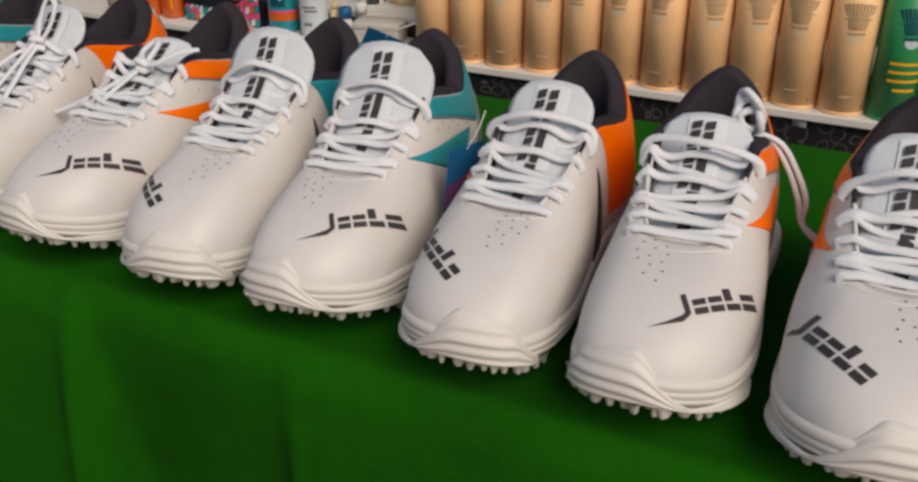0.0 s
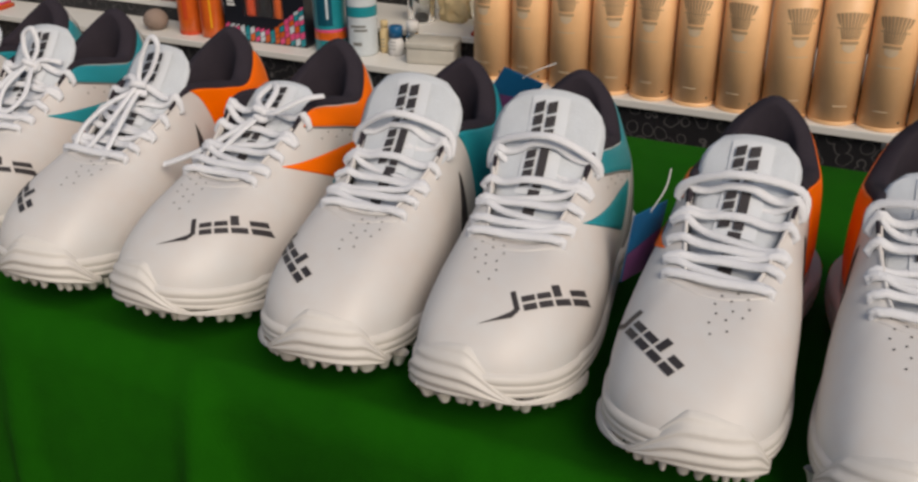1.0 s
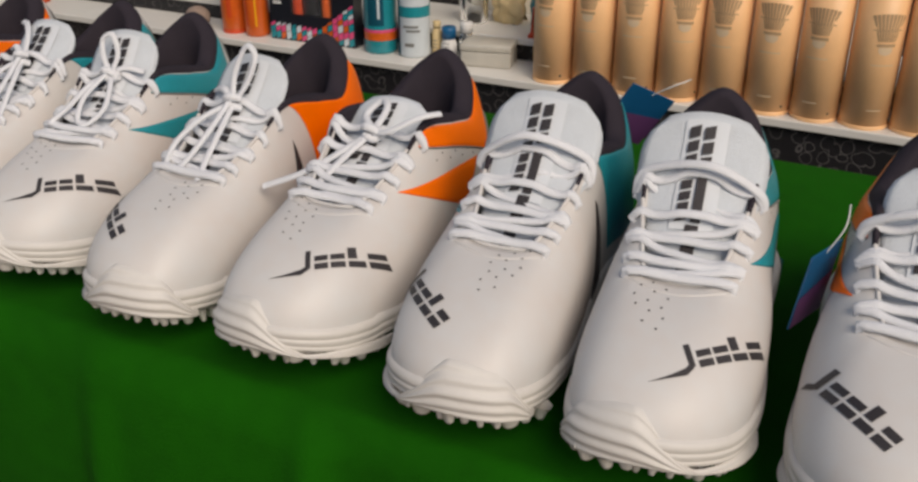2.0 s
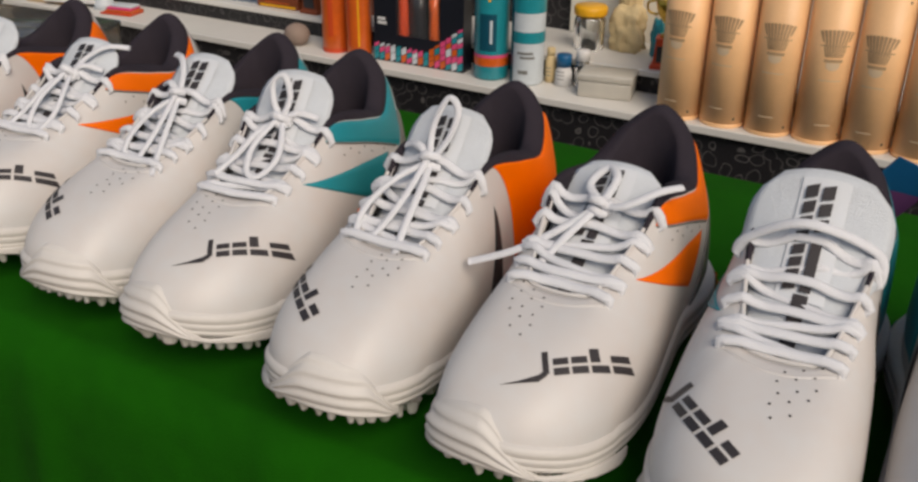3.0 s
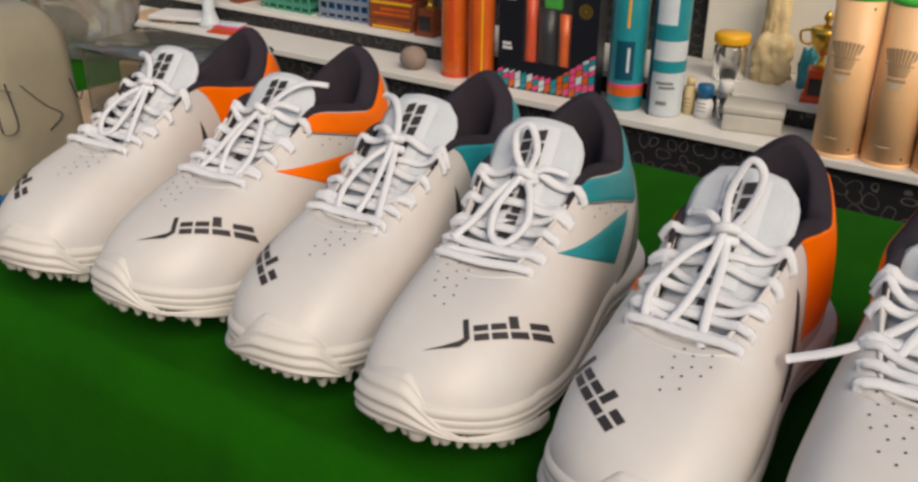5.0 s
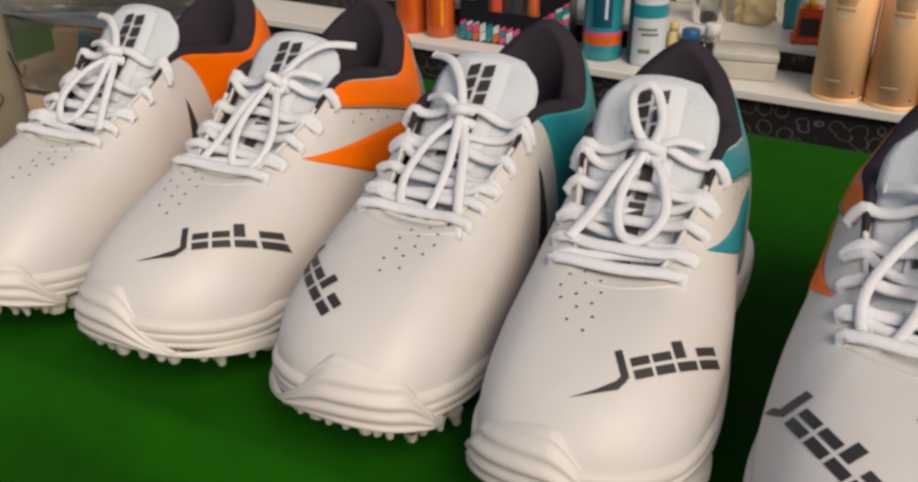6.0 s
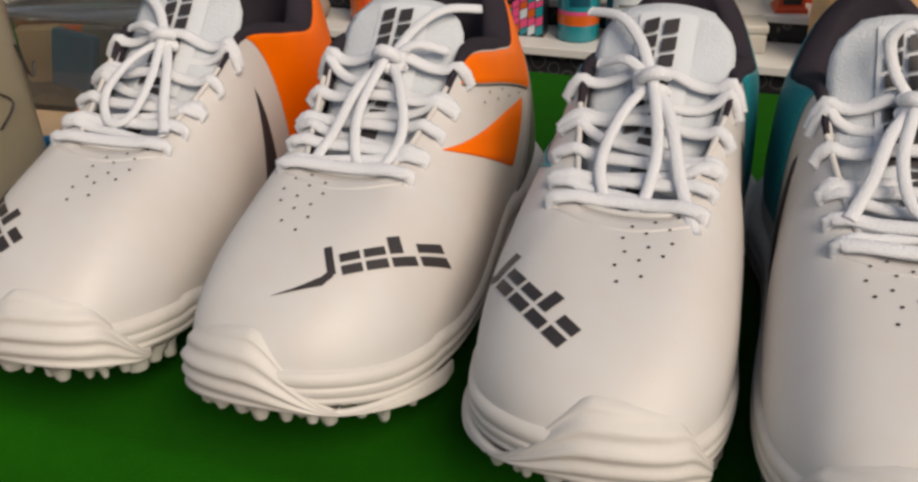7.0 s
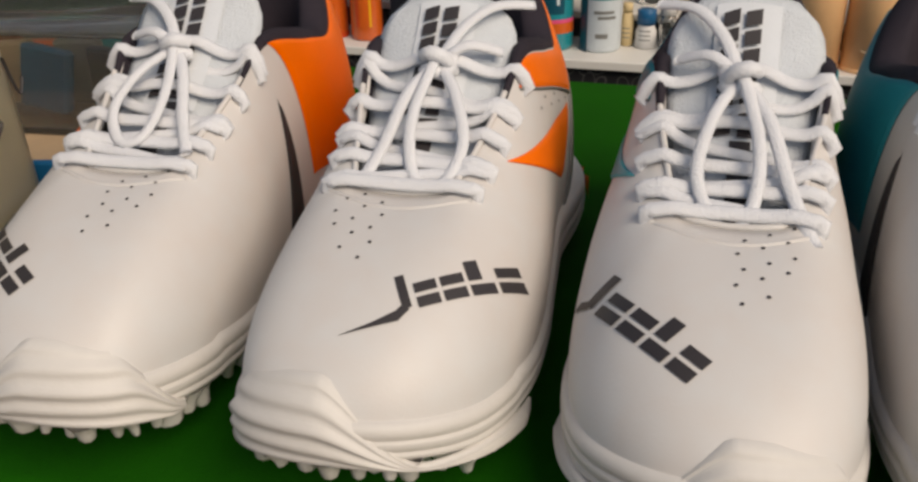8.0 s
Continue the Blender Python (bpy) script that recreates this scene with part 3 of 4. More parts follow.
RINGS = ringed("black_laminate_with_grey_ovals", (0.014, 0.013, 0.015), (0.10, 0.095, 0.095))
PRINT = material("brown_print", (0.48, 0.31, 0.17), 0.6)
LIGHT_PRINT = material("pale_print", (0.75, 0.55, 0.36), 0.6)
GREEN = material("green_tube_wrap", (0.02, 0.30, 0.10), 0.4, vary=0.15)
LIDGREEN = material("bright_green_plastic", (0.02, 0.45, 0.05), 0.4)
YELLOW = material("yellow_plastic", (0.85, 0.42, 0.02), 0.4)
GOLD = material("gold_plastic", (0.75, 0.45, 0.08), 0.28, metal=0.8)
RED = material("red_orange_plastic", (0.62, 0.07, 0.02), 0.4)
COPPER = material("orange_foil_print", (0.75, 0.13, 0.02), 0.3, vary=0.35, scale=22, coat=0.4)
NAVY = material("black_carton", (0.012, 0.013, 0.02), 0.35, coat=0.3)
CYAN = material("teal_printed_tin", (0.0, 0.27, 0.32), 0.3, vary=0.25, scale=25, coat=0.3)
DEEP = material("deep_teal_carton", (0.0, 0.07, 0.11), 0.4)
PALE = material("pale_blue_white_print", (0.62, 0.68, 0.72), 0.4, vary=0.2, scale=30)
PINK = material("pink_print", (0.75, 0.08, 0.22), 0.45)
BLUE = material("blue_plastic", (0.0, 0.10, 0.24), 0.4)
BROWN = material("brown_carton", (0.26, 0.06, 0.02), 0.45, vary=0.3, scale=25)
TAN = material("tan_board", (0.52, 0.36, 0.22), 0.7, vary=0.15)
CREAM = material("cream_wax", (0.72, 0.55, 0.30), 0.7, vary=0.25, scale=60, bump=0.6, bump_scale=120)
STONE = material("grey_brown_felt", (0.30, 0.22, 0.18), 0.9, vary=0.2, bump=0.4)
BASKET = material("grey_blue_plastic", (0.20, 0.25, 0.33), 0.5, vary=0.2)
MINT = material("green_plastic", (0.05, 0.30, 0.20), 0.45, vary=0.2)
PAPER = material("white_paper", (0.7, 0.69, 0.68), 0.8)
HAZE = material("yellowed_clear_plastic", (0.74, 0.66, 0.49), 0.28, vary=0.2, scale=9, transmission=0.62)
CLEAR = material("clear_plastic", (0.95, 0.96, 0.95), 0.03, vary=0.02, transmission=0.97)
FROST = material("frosted_plastic", (0.74, 0.70, 0.62), 0.35, vary=0.15, scale=40, transmission=0.25)
SMOKE = material("smoky_clear_plastic", (0.84, 0.82, 0.77), 0.05, vary=0.1, transmission=0.96)
MURKY = material("smoky_plastic", (0.66, 0.60, 0.53), 0.06, vary=0.45, scale=14, transmission=0.7)
# Invented colour of the unseen wall, picked for its warm bounce.
BOUNCE_BROWN = material("warm_bounce_brown", (0.55, 0.30, 0.16), 0.85, vary=0.2, scale=3)
BACK = material("pale_panel", (0.80, 0.77, 0.68), 0.4, vary=0.15, scale=4)


def setting(name, size, centre, mat, label, category, bevel=0.0):
    bm = bmesh.new()
    box(bm, size, (0, 0, 0), bevel)
    ob = new(name, mesh_of(name, bm, mat, False))
    ob.location = centre
    return tagged(ob, label, category, kind="structure")


STEP, RISE = -0.14, -0.102
setting("shelf_lower", (5.0, 0.112, 0.012), (-0.8, 1.41 + 0.056, STEP - 0.006), SHELF, "white laminate lower step of the display shelf", "shelf", 0.0015)
setting("shelf_riser_lower", (5.0, 0.1, 0.52), (-0.8, 1.42 + 0.05, STEP - 0.273), RINGS, "black riser printed with grey ovals", "shelf")
setting("shelf_upper", (5.0, 0.17, 0.010), (-0.8, 1.512 + 0.085, RISE - 0.005), SHELF, "white laminate upper step of the display shelf", "shelf", 0.0015)
setting("shelf_riser_upper", (5.0, 0.1, 0.058), (-0.8, 1.522 + 0.053, RISE - 0.0402), RINGS, "low black riser printed with grey ovals", "shelf")
setting("wall_back", (6.0, 0.06, 1.6), (-0.8, 1.715, 0.0), RINGS, "black laminate wall printed with grey ovals", "wall")
setting("wall_panel", (0.71, 0.012, 0.5), (-0.705, 1.677, RISE + 0.2502), BACK, "pale panel standing on the shelf", "panel", 0.002)
# Unseen wall, added to cut off low sky and throw warm light back.
setting("bounce_wall", (9.0, 0.15, 1.25), (-0.5, -2.2, -0.175), BOUNCE_BROWN, "plain warm brown wall, unseen, added to block low sky and bounce light", "wall")
# Ground lies out of view; its brown is set to bounce warm light upwards.
setting("ground", (60, 60, 0.1), (0, 0, -0.85), GROUND, "plain unseen ground, brown for warm bounced light", "ground")
bm = bmesh.new()
box(bm, (0.020, 0.0008, 0.018), (0, 0, 0), 0.0)
tagged(new("price_sticker", mesh_of("price_sticker", bm, PAPER)), "small blank white sticker on the black riser", "sticker").location = (-0.158, 1.4192, -0.1565)


def wrapped(bm, r, quads, off=0.0004, n=5):
    """Marks on a tube: quads in (angle from the front in radians, height)."""
    for a, b, c, d in quads:
        rows = []
        for i in range(2):
            rows.append([])
            for k in range(n + 1):
                u = k / n
                p, q = Vector(a).lerp(Vector(b), u), Vector(d).lerp(Vector(c), u)
                w = p.lerp(q, i)
                rows[-1].append(((r + off) * math.sin(w[0]), -(r + off) * math.cos(w[0]), w[1]))
        grid(bm, rows)
    return bm


def rect(a0, a1, z0, z1):
    return ((a0, z0), (a1, z0), (a1, z1), (a0, z1))


def tube(m, mat, label, green=False):
    ob = thing("shuttle_tube", label, "tube", m, "shuttle tubes on the shelf")
    r = 0.0328
    bm = bmesh.new()
    lathe(bm, [(0.026, 0.0006), (r, 0.001), (r, 0.2175), (r - 0.0015, 0.2178), (r - 0.0015, 0.19)], 40)
    body = part("body", bm, mat, ob)
    bm = bmesh.new()
    lathe(bm, [(0, 0), (r + 0.0005, 0), (r + 0.0008, 0.0015), (r + 0.0008, 0.005), (r, 0.0054)], 40)
    part("base_rim", bm, mat, ob)
    bm = bmesh.new()
    lathe(bm, [(r + 0.0002, 0.2140), (r + 0.0009, 0.2150), (r + 0.0009, 0.2205), (r - 0.001, 0.2215), (r - 0.004, 0.2195), (r - 0.005, 0.216), (0, 0.215)], 40)
    part("lid", bm, LIDGREEN, ob, "bright green plastic lid")
    ribs = []
    for k in range(9):
        u0, u1 = -1 + 2 * k / 9 + 0.03, -1 + 2 * (k + 1) / 9 - 0.03
        ribs.append(((0.34 * u0, 0.124), (0.34 * u1, 0.124), (0.72 * u1, 0.157 + 0.004 * (1 - u1 * u1)), (0.72 * u0, 0.157 + 0.004 * (1 - u0 * u0))))
    ribs += [rect(-0.36, 0.36, 0.117, 0.121), rect(-0.60, 0.60, 0.138, 0.1395)]
    part("shuttle_print", wrapped(bmesh.new(), r, ribs), PRINT if not green else DEEP, body, "printed shuttlecock picture")
    part("cork_print", wrapped(bmesh.new(), r, [rect(-0.27, 0.27, 0.1105, 0.1165), rect(-0.24, 0.24, 0.1085, 0.1105), rect(-0.18, 0.18, 0.1068, 0.1085), rect(-0.10, 0.10, 0.1058, 0.1068)]), LIGHT_PRINT if not green else PALE, body)
    lines = [rect(-0.45, 0.45, 0.091, 0.0925), rect(-0.3, 0.3, 0.028, 0.0295)]
    if green:
        lines = [rect(-0.7, 0.7, z, z + 0.004) for z in (0.082, 0.070, 0.058)] + [rect(-0.4, 0.5, 0.045, 0.049), rect(-0.3, 0.4, 0.015, 0.0165)]
    for q in lines:
        part("print_line", wrapped(bmesh.new(), r, [q]), YELLOW if green else LIGHT_PRINT, body, "printed bar")
    for z in (0.012, 0.203):
        part("dot", wrapped(bmesh.new(), r, [rect(0.80, 0.88, z, z + 0.0033)]), BLACK, body)
    return ob


rnd = random.Random(4)
for k in range(15):
    green = k in (11, 12)
    tube(pose(-0.777 + 0.0668 * k, 1.4495 + rnd.uniform(-0.002, 0.002), STEP, 0, 0, 10 + rnd.uniform(-22, 16)), GREEN if green else KRAFT,
         "green shuttlecock tube with yellow bars on the shelf" if green else "kraft brown shuttlecock tube with green lid on the shelf", green)


def can(m, r, h, mat, label, name="drinks_can", bands=(), category="can"):
    ob = thing(name, label, category, m)
    bm = bmesh.new()
    lathe(bm, [(0, 0), (r - 0.003, 0), (r - 0.001, 0.002), (r, 0.006), (r, h - 0.006), (r - 0.002, h - 0.001), (r - 0.004, h), (0, h)], 32)
    body = part("body", bm, mat, ob)
    for z0, z1, a0, a1, bm_mat, text in bands:
        part("band", wrapped(bmesh.new(), r, [rect(a0, a1, z0, z1)], n=24), bm_mat, body, text)
    return ob


# orange tins, bat-grip carton, teal tins
can(pose(-1.425, 1.462, STEP, 0, 0, 20), 0.024, 0.26, COPPER, "tall glossy orange printed tin on the shelf", "tin", [(0.03, 0.22, -0.25, 0.12, RED, "darker orange streak"), (0.0, 0.008, -3.1, 3.1, RED, "")])
can(pose(-1.370, 1.458, STEP, 0, 0, 10), 0.0225, 0.26, COPPER, "tall glossy orange printed tin beside a carton", "tin", [(0.02, 0.24, -0.5, -0.28, RED, "darker orange streak"), (0.02, 0.24, 0.35, 0.48, YELLOW, "gold streak")])


def carton():
    ob = thing("grip_carton", "black bat grip carton with a window and colourful stripes", "box", pose(-1.243, 1.466, STEP, 0, 0, 2))
    w, d, h = 0.176, 0.03, 0.245
    bm = bmesh.new()
    box(bm, (w, 0.005, h), (0, 0.012, h / 2))
    body = part("box", bm, NAVY, ob, "black card box", False)
    for c, sz in (((-0.066, -0.0025, h / 2), (0.044, 0.025, h)), ((0.066, -0.0025, h / 2), (0.044, 0.025, h)), ((0, -0.0025, 0.024), (0.088, 0.025, 0.048)), ((0, -0.0025, 0.205), (0.088, 0.025, 0.08))):
        bm = bmesh.new()
        box(bm, sz, c)
        part("front_panel", bm, NAVY, body, "", False)
    for x, mat, tall in ((-0.033, RED, 0.115), (0.028, COPPER, 0.085), (-0.004, NAVY, 0.09)):
        bm = bmesh.new()
        lathe(bm, [(0, 0), (0.0105, 0), (0.011, 0.002), (0.010, tall * 0.5), (0.011, tall - 0.002), (0, tall)], 16)
        g = part("grip", bm, mat, ob, "rolled rubber grip")
        g.location = (x, -0.002, 0.048)
    g.scale = (1.5, 1, 1)
    bm = bmesh.new()
    box(bm, (0.03, 0.012, 0.025), (0.005, 0, 0.15), 0.002)
    part("grip", bm, LIDGREEN, ob, "rolled green rubber grip")
    bm = bmesh.new()
    grid(bm, [[(-0.043, -d / 2 + 0.002, 0.049), (0.043, -d / 2 + 0.002, 0.049)], [(-0.043, -d / 2 + 0.002, 0.164), (0.043, -d / 2 + 0.002, 0.164)]])
    pane = part("window", bm, CLEAR, ob, "clear plastic window", False)
    pane.visible_shadow = False
    y = -d / 2 - 0.0006
    stripes = [CYAN, PINK, CYAN, COPPER, PALE, PINK]
    r = random.Random(2)
    for k in range(16):
        x0, wide = -w / 2 + w * k / 16, w / 16
        top = 0.030 + (0.0 if k < 10 else 0.0085 * (k - 9)) - 0.0006 * k
        z = 0.001
        while z < top - 0.003:
            z1 = min(top, z + r.uniform(0.008, 0.014))
            bm = bmesh.new()
            grid(bm, [[(x0, y, z), (x0 + wide - 0.0012, y, z + 0.005)], [(x0, y, z1 - 0.0010), (x0 + wide - 0.0012, y, z1 + 0.004)]])
            part("stripe_print", bm, r.choice(stripes), body, "", False)
            z = z1
    # lettering panels: words that can be read, then plain bars
    def words(text, size, x, z, mat, thick=0.0):
        cu = bpy.data.curves.new("words", "FONT")
        cu.body, cu.size, cu.align_x = text, size, "CENTER"
        cu.offset = thick
        t_ob = bpy.data.objects.new("words", cu)
        me = bpy.data.meshes.new_from_object(t_ob)
        bpy.data.objects.remove(t_ob)
        me.transform(Matrix.Translation((x, y - 0.0002, z)) @ Matrix.Rotation(radians(90), 4, "X"))
        me.materials.clear()
        me.materials.append(mat)
        part("lettering", me, mat, body)
    words("BAT RUBBER GRIP", 0.0135, 0.004, 0.172, PAPER, 0.0004)
    bm = bmesh.new()
    for k in range(5):
        quad = slant(-0.05 + 0.022 * k, 0, 0.017, 0.018)
        grid(bm, [[(quad[0][0], y, 0.188), (quad[1][0], y, 0.188)], [(quad[3][0], y, 0.206), (quad[2][0], y, 0.206)]])
    part("maker_print", bm, COPPER, body, "orange printed maker's mark", False)
    for x0, x1, z0 in ((-0.080, -0.056, 0.155), (-0.080, -0.058, 0.146), (-0.080, -0.064, 0.072), (-0.080, -0.062, 0.065)):
        bm = bmesh.new()
        grid(bm, [[(x0, y, z0), (x1, y, z0)], [(x0, y, z0 + 0.005), (x1, y, z0 + 0.005)]])
        part("small_print", bm, PAPER, body, "small white printed bar", False)
    bm = bmesh.new()
    for r0, r1 in ((0.0, 0.004), (0.006, 0.0085), (0.010, 0.0115)):
        grid(bm, [[(0.065 + q * math.cos(a), y, 0.142 + q * math.sin(a)) for a in (i2 * math.pi / 12 for i2 in range(25))] for q in (r0, r1)])
    part("badge_print", bm, GOLD, body, "round gold printed badge", False)


carton()
can(pose(-1.108, 1.466, STEP, 0, 0, 15), 0.0285, 0.27, CYAN, "tall teal printed tin with orange band", "tin",
    [(0.024, 0.038, -3.1, 3.1, COPPER, "orange band"), (0.038, 0.043, -3.1, 3.1, PINK, ""), (0.05, 0.11, -0.5, 0.5, DEEP, "darker printed arch"), (0.13, 0.21, 0.0, 0.14, YELLOW, "yellow printed bar"), (0.062, 0.10, 0.12, 0.26, PALE, "")])
ob = can(pose(-1.043, 1.470, STEP, 0, 0, 10), 0.027, 0.25, PALE, "white and teal printed tin on the shelf", "tin",
         [(0.07, 0.088, -1.2, 3.0, CYAN, "teal band"), (0.118, 0.142, -1.2, 3.0, CYAN, "teal band"), (0.0, 0.249, -2.2, -0.75, DEEP, "deep teal side strip"), (0.052, 0.056, -0.4, 0.6, GREY, ""), (0.045, 0.049, -0.2, 0.7, GREY, ""), (0.02, 0.026, -0.3, 0.3, GREY, ""), (0.142, 0.25, 0.5, 2.5, CYAN, "teal upper field")])


def bottle(m, r, h, mat, capmat, label, cap=0.018, rc=None):
    ob = thing("small_bottle", label, "bottle", m)
    rc = rc or r * 0.75
    bm = bmesh.new()
    lathe(bm, [(0, 0), (r - 0.002, 0), (r, 0.002), (r, h - 0.010), (r * 0.8, h - 0.004), (rc * 0.85, h), (0, h)], 24)
    part("body", bm, mat, ob)
    bm = bmesh.new()
    lathe(bm, [(0, h), (rc, h), (rc, h + cap - 0.001), (rc - 0.001, h + cap), (0, h + cap)], 20)
    part("cap", bm, capmat, ob)
    for k in range(3):
        part("label_print", wrapped(bmesh.new(), r, [rect(-0.6, 0.5, 0.012 + 0.006 * k, 0.0135 + 0.006 * k)]), GREY, ob)
    return ob


bottle(pose(-1.011, 1.492, STEP), 0.009, 0.045, CREAM, CREAM, "small pale brown bottle on the shelf", 0.012)
bottle(pose(-0.985, 1.487, STEP), 0.014, 0.032, PAPER, BLUE, "small white bottle with blue cap", 0.019, 0.0125)
bottle(pose(-0.958, 1.500, STEP), 0.013, 0.042, CLEAR, PAPER, "small clear bottle with white cap", 0.017, 0.011)
ob = thing("plastic_box", "low translucent white plastic box on the lower step", "box", pose(-0.905, 1.478, STEP, 0, 0, 12))
bm = bmesh.new()
box(bm, (0.085, 0.055, 0.026), (0, 0, 0.013), 0.003)
part("base", bm, FROST, ob, "frosted dull base")
bm = bmesh.new()
box(bm, (0.088, 0.058, 0.012), (0, 0, 0.032), 0.003)
part("lid", bm, FROST, ob, "frosted lid")

# upper step: jar, wax block, teal thing, trophy
ob = thing("plastic_jar", "clear plastic jar with yellow lid on the upper step", "jar", pose(-0.985, 1.585, RISE))
bm = bmesh.new()
lathe(bm, [(0, 0), (0.024, 0), (0.026, 0.003), (0.026, 0.05), (0.022, 0.058), (0, 0.058)], 28)
part("body", bm, CLEAR, ob, "clear ribbed plastic body")
bm = bmesh.new()
lathe(bm, [(0, 0.058), (0.027, 0.058), (0.028, 0.060), (0.028, 0.070), (0.026, 0.073), (0, 0.073)], 28)
part("lid", bm, YELLOW, ob, "yellow screw lid")


def lump(name, m, radii, mat, label, category, seed=0, rough=0.25, group=""):
    bm = bmesh.new()
    bmesh.ops.create_icosphere(bm, subdivisions=4, radius=1.0)
    for v in bm.verts:
        n = noise.noise(v.co * 1.8 + Vector((seed * 7.1, 0, 0))) + 0.5 * noise.noise(v.co * 4.5 + Vector((0, seed * 3.3, 0)))
        v.co *= 1 + rough * n
        v.co = Vector((v.co.x * radii[0], v.co.y * radii[1], max(v.co.z, -0.9) * radii[2] + 0.9 * radii[2]))
    ob = new(name, mesh_of(name, bm, mat))
    ob.matrix_basis = m
    return tagged(ob, label, category, group)


lump("wax_block", pose(-0.925, 1.60, RISE), (0.032, 0.018, 0.040), CREAM, "crumpled cream coloured block on the upper step", "ornament", 3, 0.45)
lump("wax_block", pose(-0.935, 1.635, RISE), (0.020, 0.014, 0.085), CREAM, "tall cream coloured carved block on the shelf", "ornament", 8, 0.4)
lump("teal_ornament", pose(-0.868, 1.60, RISE), (0.014, 0.012, 0.034), CYAN, "small teal plastic ornament on the upper step", "ornament", 5, 0.35)


def trophy(m, base_mat, label, h=0.13):
    ob = thing("trophy", label, "trophy", m)
    bm = bmesh.new()
    r = 0.020
    lathe(bm, [(0, 0), (r * 1.5, 0), (r * 1.5, 0.005), (r * 1.25, 0.008), (r * 1.05, 0.045), (r * 1.15, 0.048), (0, 0.048)], 4)
    part("plinth", bm, base_mat, ob, "tapered plinth", False).rotation_euler = (0, 0, radians(45))
    bm = bmesh.new()
    box(bm, (0.024, 0.001, 0.026), (0, -0.0168, 0.026))
    part("plate", bm, NAVY, ob, "dark name plate", False).rotation_euler = (radians(6), 0, 0)
    bm = bmesh.new()
    lathe(bm, [(0, 0.048), (0.012, 0.048), (0.005, 0.056), (0.004, 0.066), (0.009, 0.072), (0.018, 0.084), (0.022, 0.100), (0.021, 0.108), (0.016, 0.108), (0.012, 0.09), (0, 0.085)], 20)
    cup = part("cup", bm, GOLD, ob, "gold plastic cup")
    for sd in (-1, 1):
        bm = bmesh.new()
        sweep(bm, [(sd * 0.018, 0, 0.082), (sd * 0.032, 0, 0.086), (sd * 0.034, 0, 0.100), (sd * 0.021, 0, 0.104)], 0.004, 0.004)
        part("handle", bm, GOLD, cup)
    bm = bmesh.new()
    lathe(bm, [(0, 0.108), (0.006, 0.108), (0.003, 0.116), (0.007, 0.122), (0.004, h), (0, h + 0.004)], 10)
    part("finial", bm, GOLD, cup)
    return ob


trophy(pose(-0.838, 1.548, RISE, 0, 0, 12), RED, "gold trophy on a red plinth beside the tubes")
trophy(pose(-0.80, 1.61, RISE, 0, 0, 0), RED, "gold trophy on a red plinth behind the tubes", 0.15)
trophy(pose(-1.535, 1.545, RISE, 0, 0, 0), BROWN, "small gold trophy on a brown plinth", 0.12)
lump("felt_ball", pose(-1.507, 1.452, STEP), (0.024, 0.024, 0.021), STONE, "round grey brown felt ball on the lower step", "ball", 1, 0.03)


def crate(m, size, mat, label, holes=6):
    """A small open basket with slots between its bars."""
    ob = thing("plastic_basket", label, "basket", m)
    w, d, h = size
    bm = bmesh.new()
    box(bm, (w * 0.9, d * 0.9, 0.004), (0, 0, 0.002))
    part("base", bm, mat, ob, "", False)
    for z in (0.25, 0.6, 0.97):
        k = 0.9 + 0.1 * z
        for c, sz in (((0, -d / 2 * k, h * z), (w * k, 0.003, h * 0.14)), ((0, d / 2 * k, h * z), (w * k, 0.003, h * 0.14)), ((-w / 2 * k, 0, h * z), (0.003, d * k, h * 0.14)), ((w / 2 * k, 0, h * z), (0.003, d * k, h * 0.14))):
            bm = bmesh.new()
            box(bm, sz, c)
            part("rail", bm, mat, ob, "", False)
    for i in range(holes + 1):
        bm = bmesh.new()
        box(bm, (0.004, 0.0025, h), (w * 0.94 * (i / holes - 0.5), -d / 2 * 0.95, h / 2))
        part("slat", bm, mat, ob, "", False)
    bm = bmesh.new()
    box(bm, (w * 0.84, d * 0.82, h * 0.75), (0, 0, h * 0.40), 0.004)
    part("contents", bm, BLUE if mat is BASKET else MINT, ob, "packed goods", False)
    return ob


crate(pose(-1.735, 1.585, RISE, 0, 0, 2), (0.125, 0.10, 0.062), BASKET, "grey blue plastic basket of small goods")
crate(pose(-1.885, 1.585, RISE, 0, 0, -2), (0.14, 0.10, 0.062), MINT, "green plastic basket of small goods")


def pack(m, size, mat, bands, label, name="small_carton", category="box"):
    ob = thing(name, label, category, m)
    w, d, h = size
    bm = bmesh.new()
    box(bm, size, (0, 0, h / 2), 0.0015, 1)
    body = part("box", bm, mat, ob, "", False)
    for z0, z1, x0, x1, bmat in bands:
        bm = bmesh.new()
        grid(bm, [[(x0 * w, -d / 2 - 0.0006, z0 * h), (x1 * w, -d / 2 - 0.0006, z0 * h)], [(x0 * w, -d / 2 - 0.0006, z1 * h), (x1 * w, -d / 2 - 0.0006, z1 * h)]])
        part("print", bm, bmat, body, "", False)
    return ob


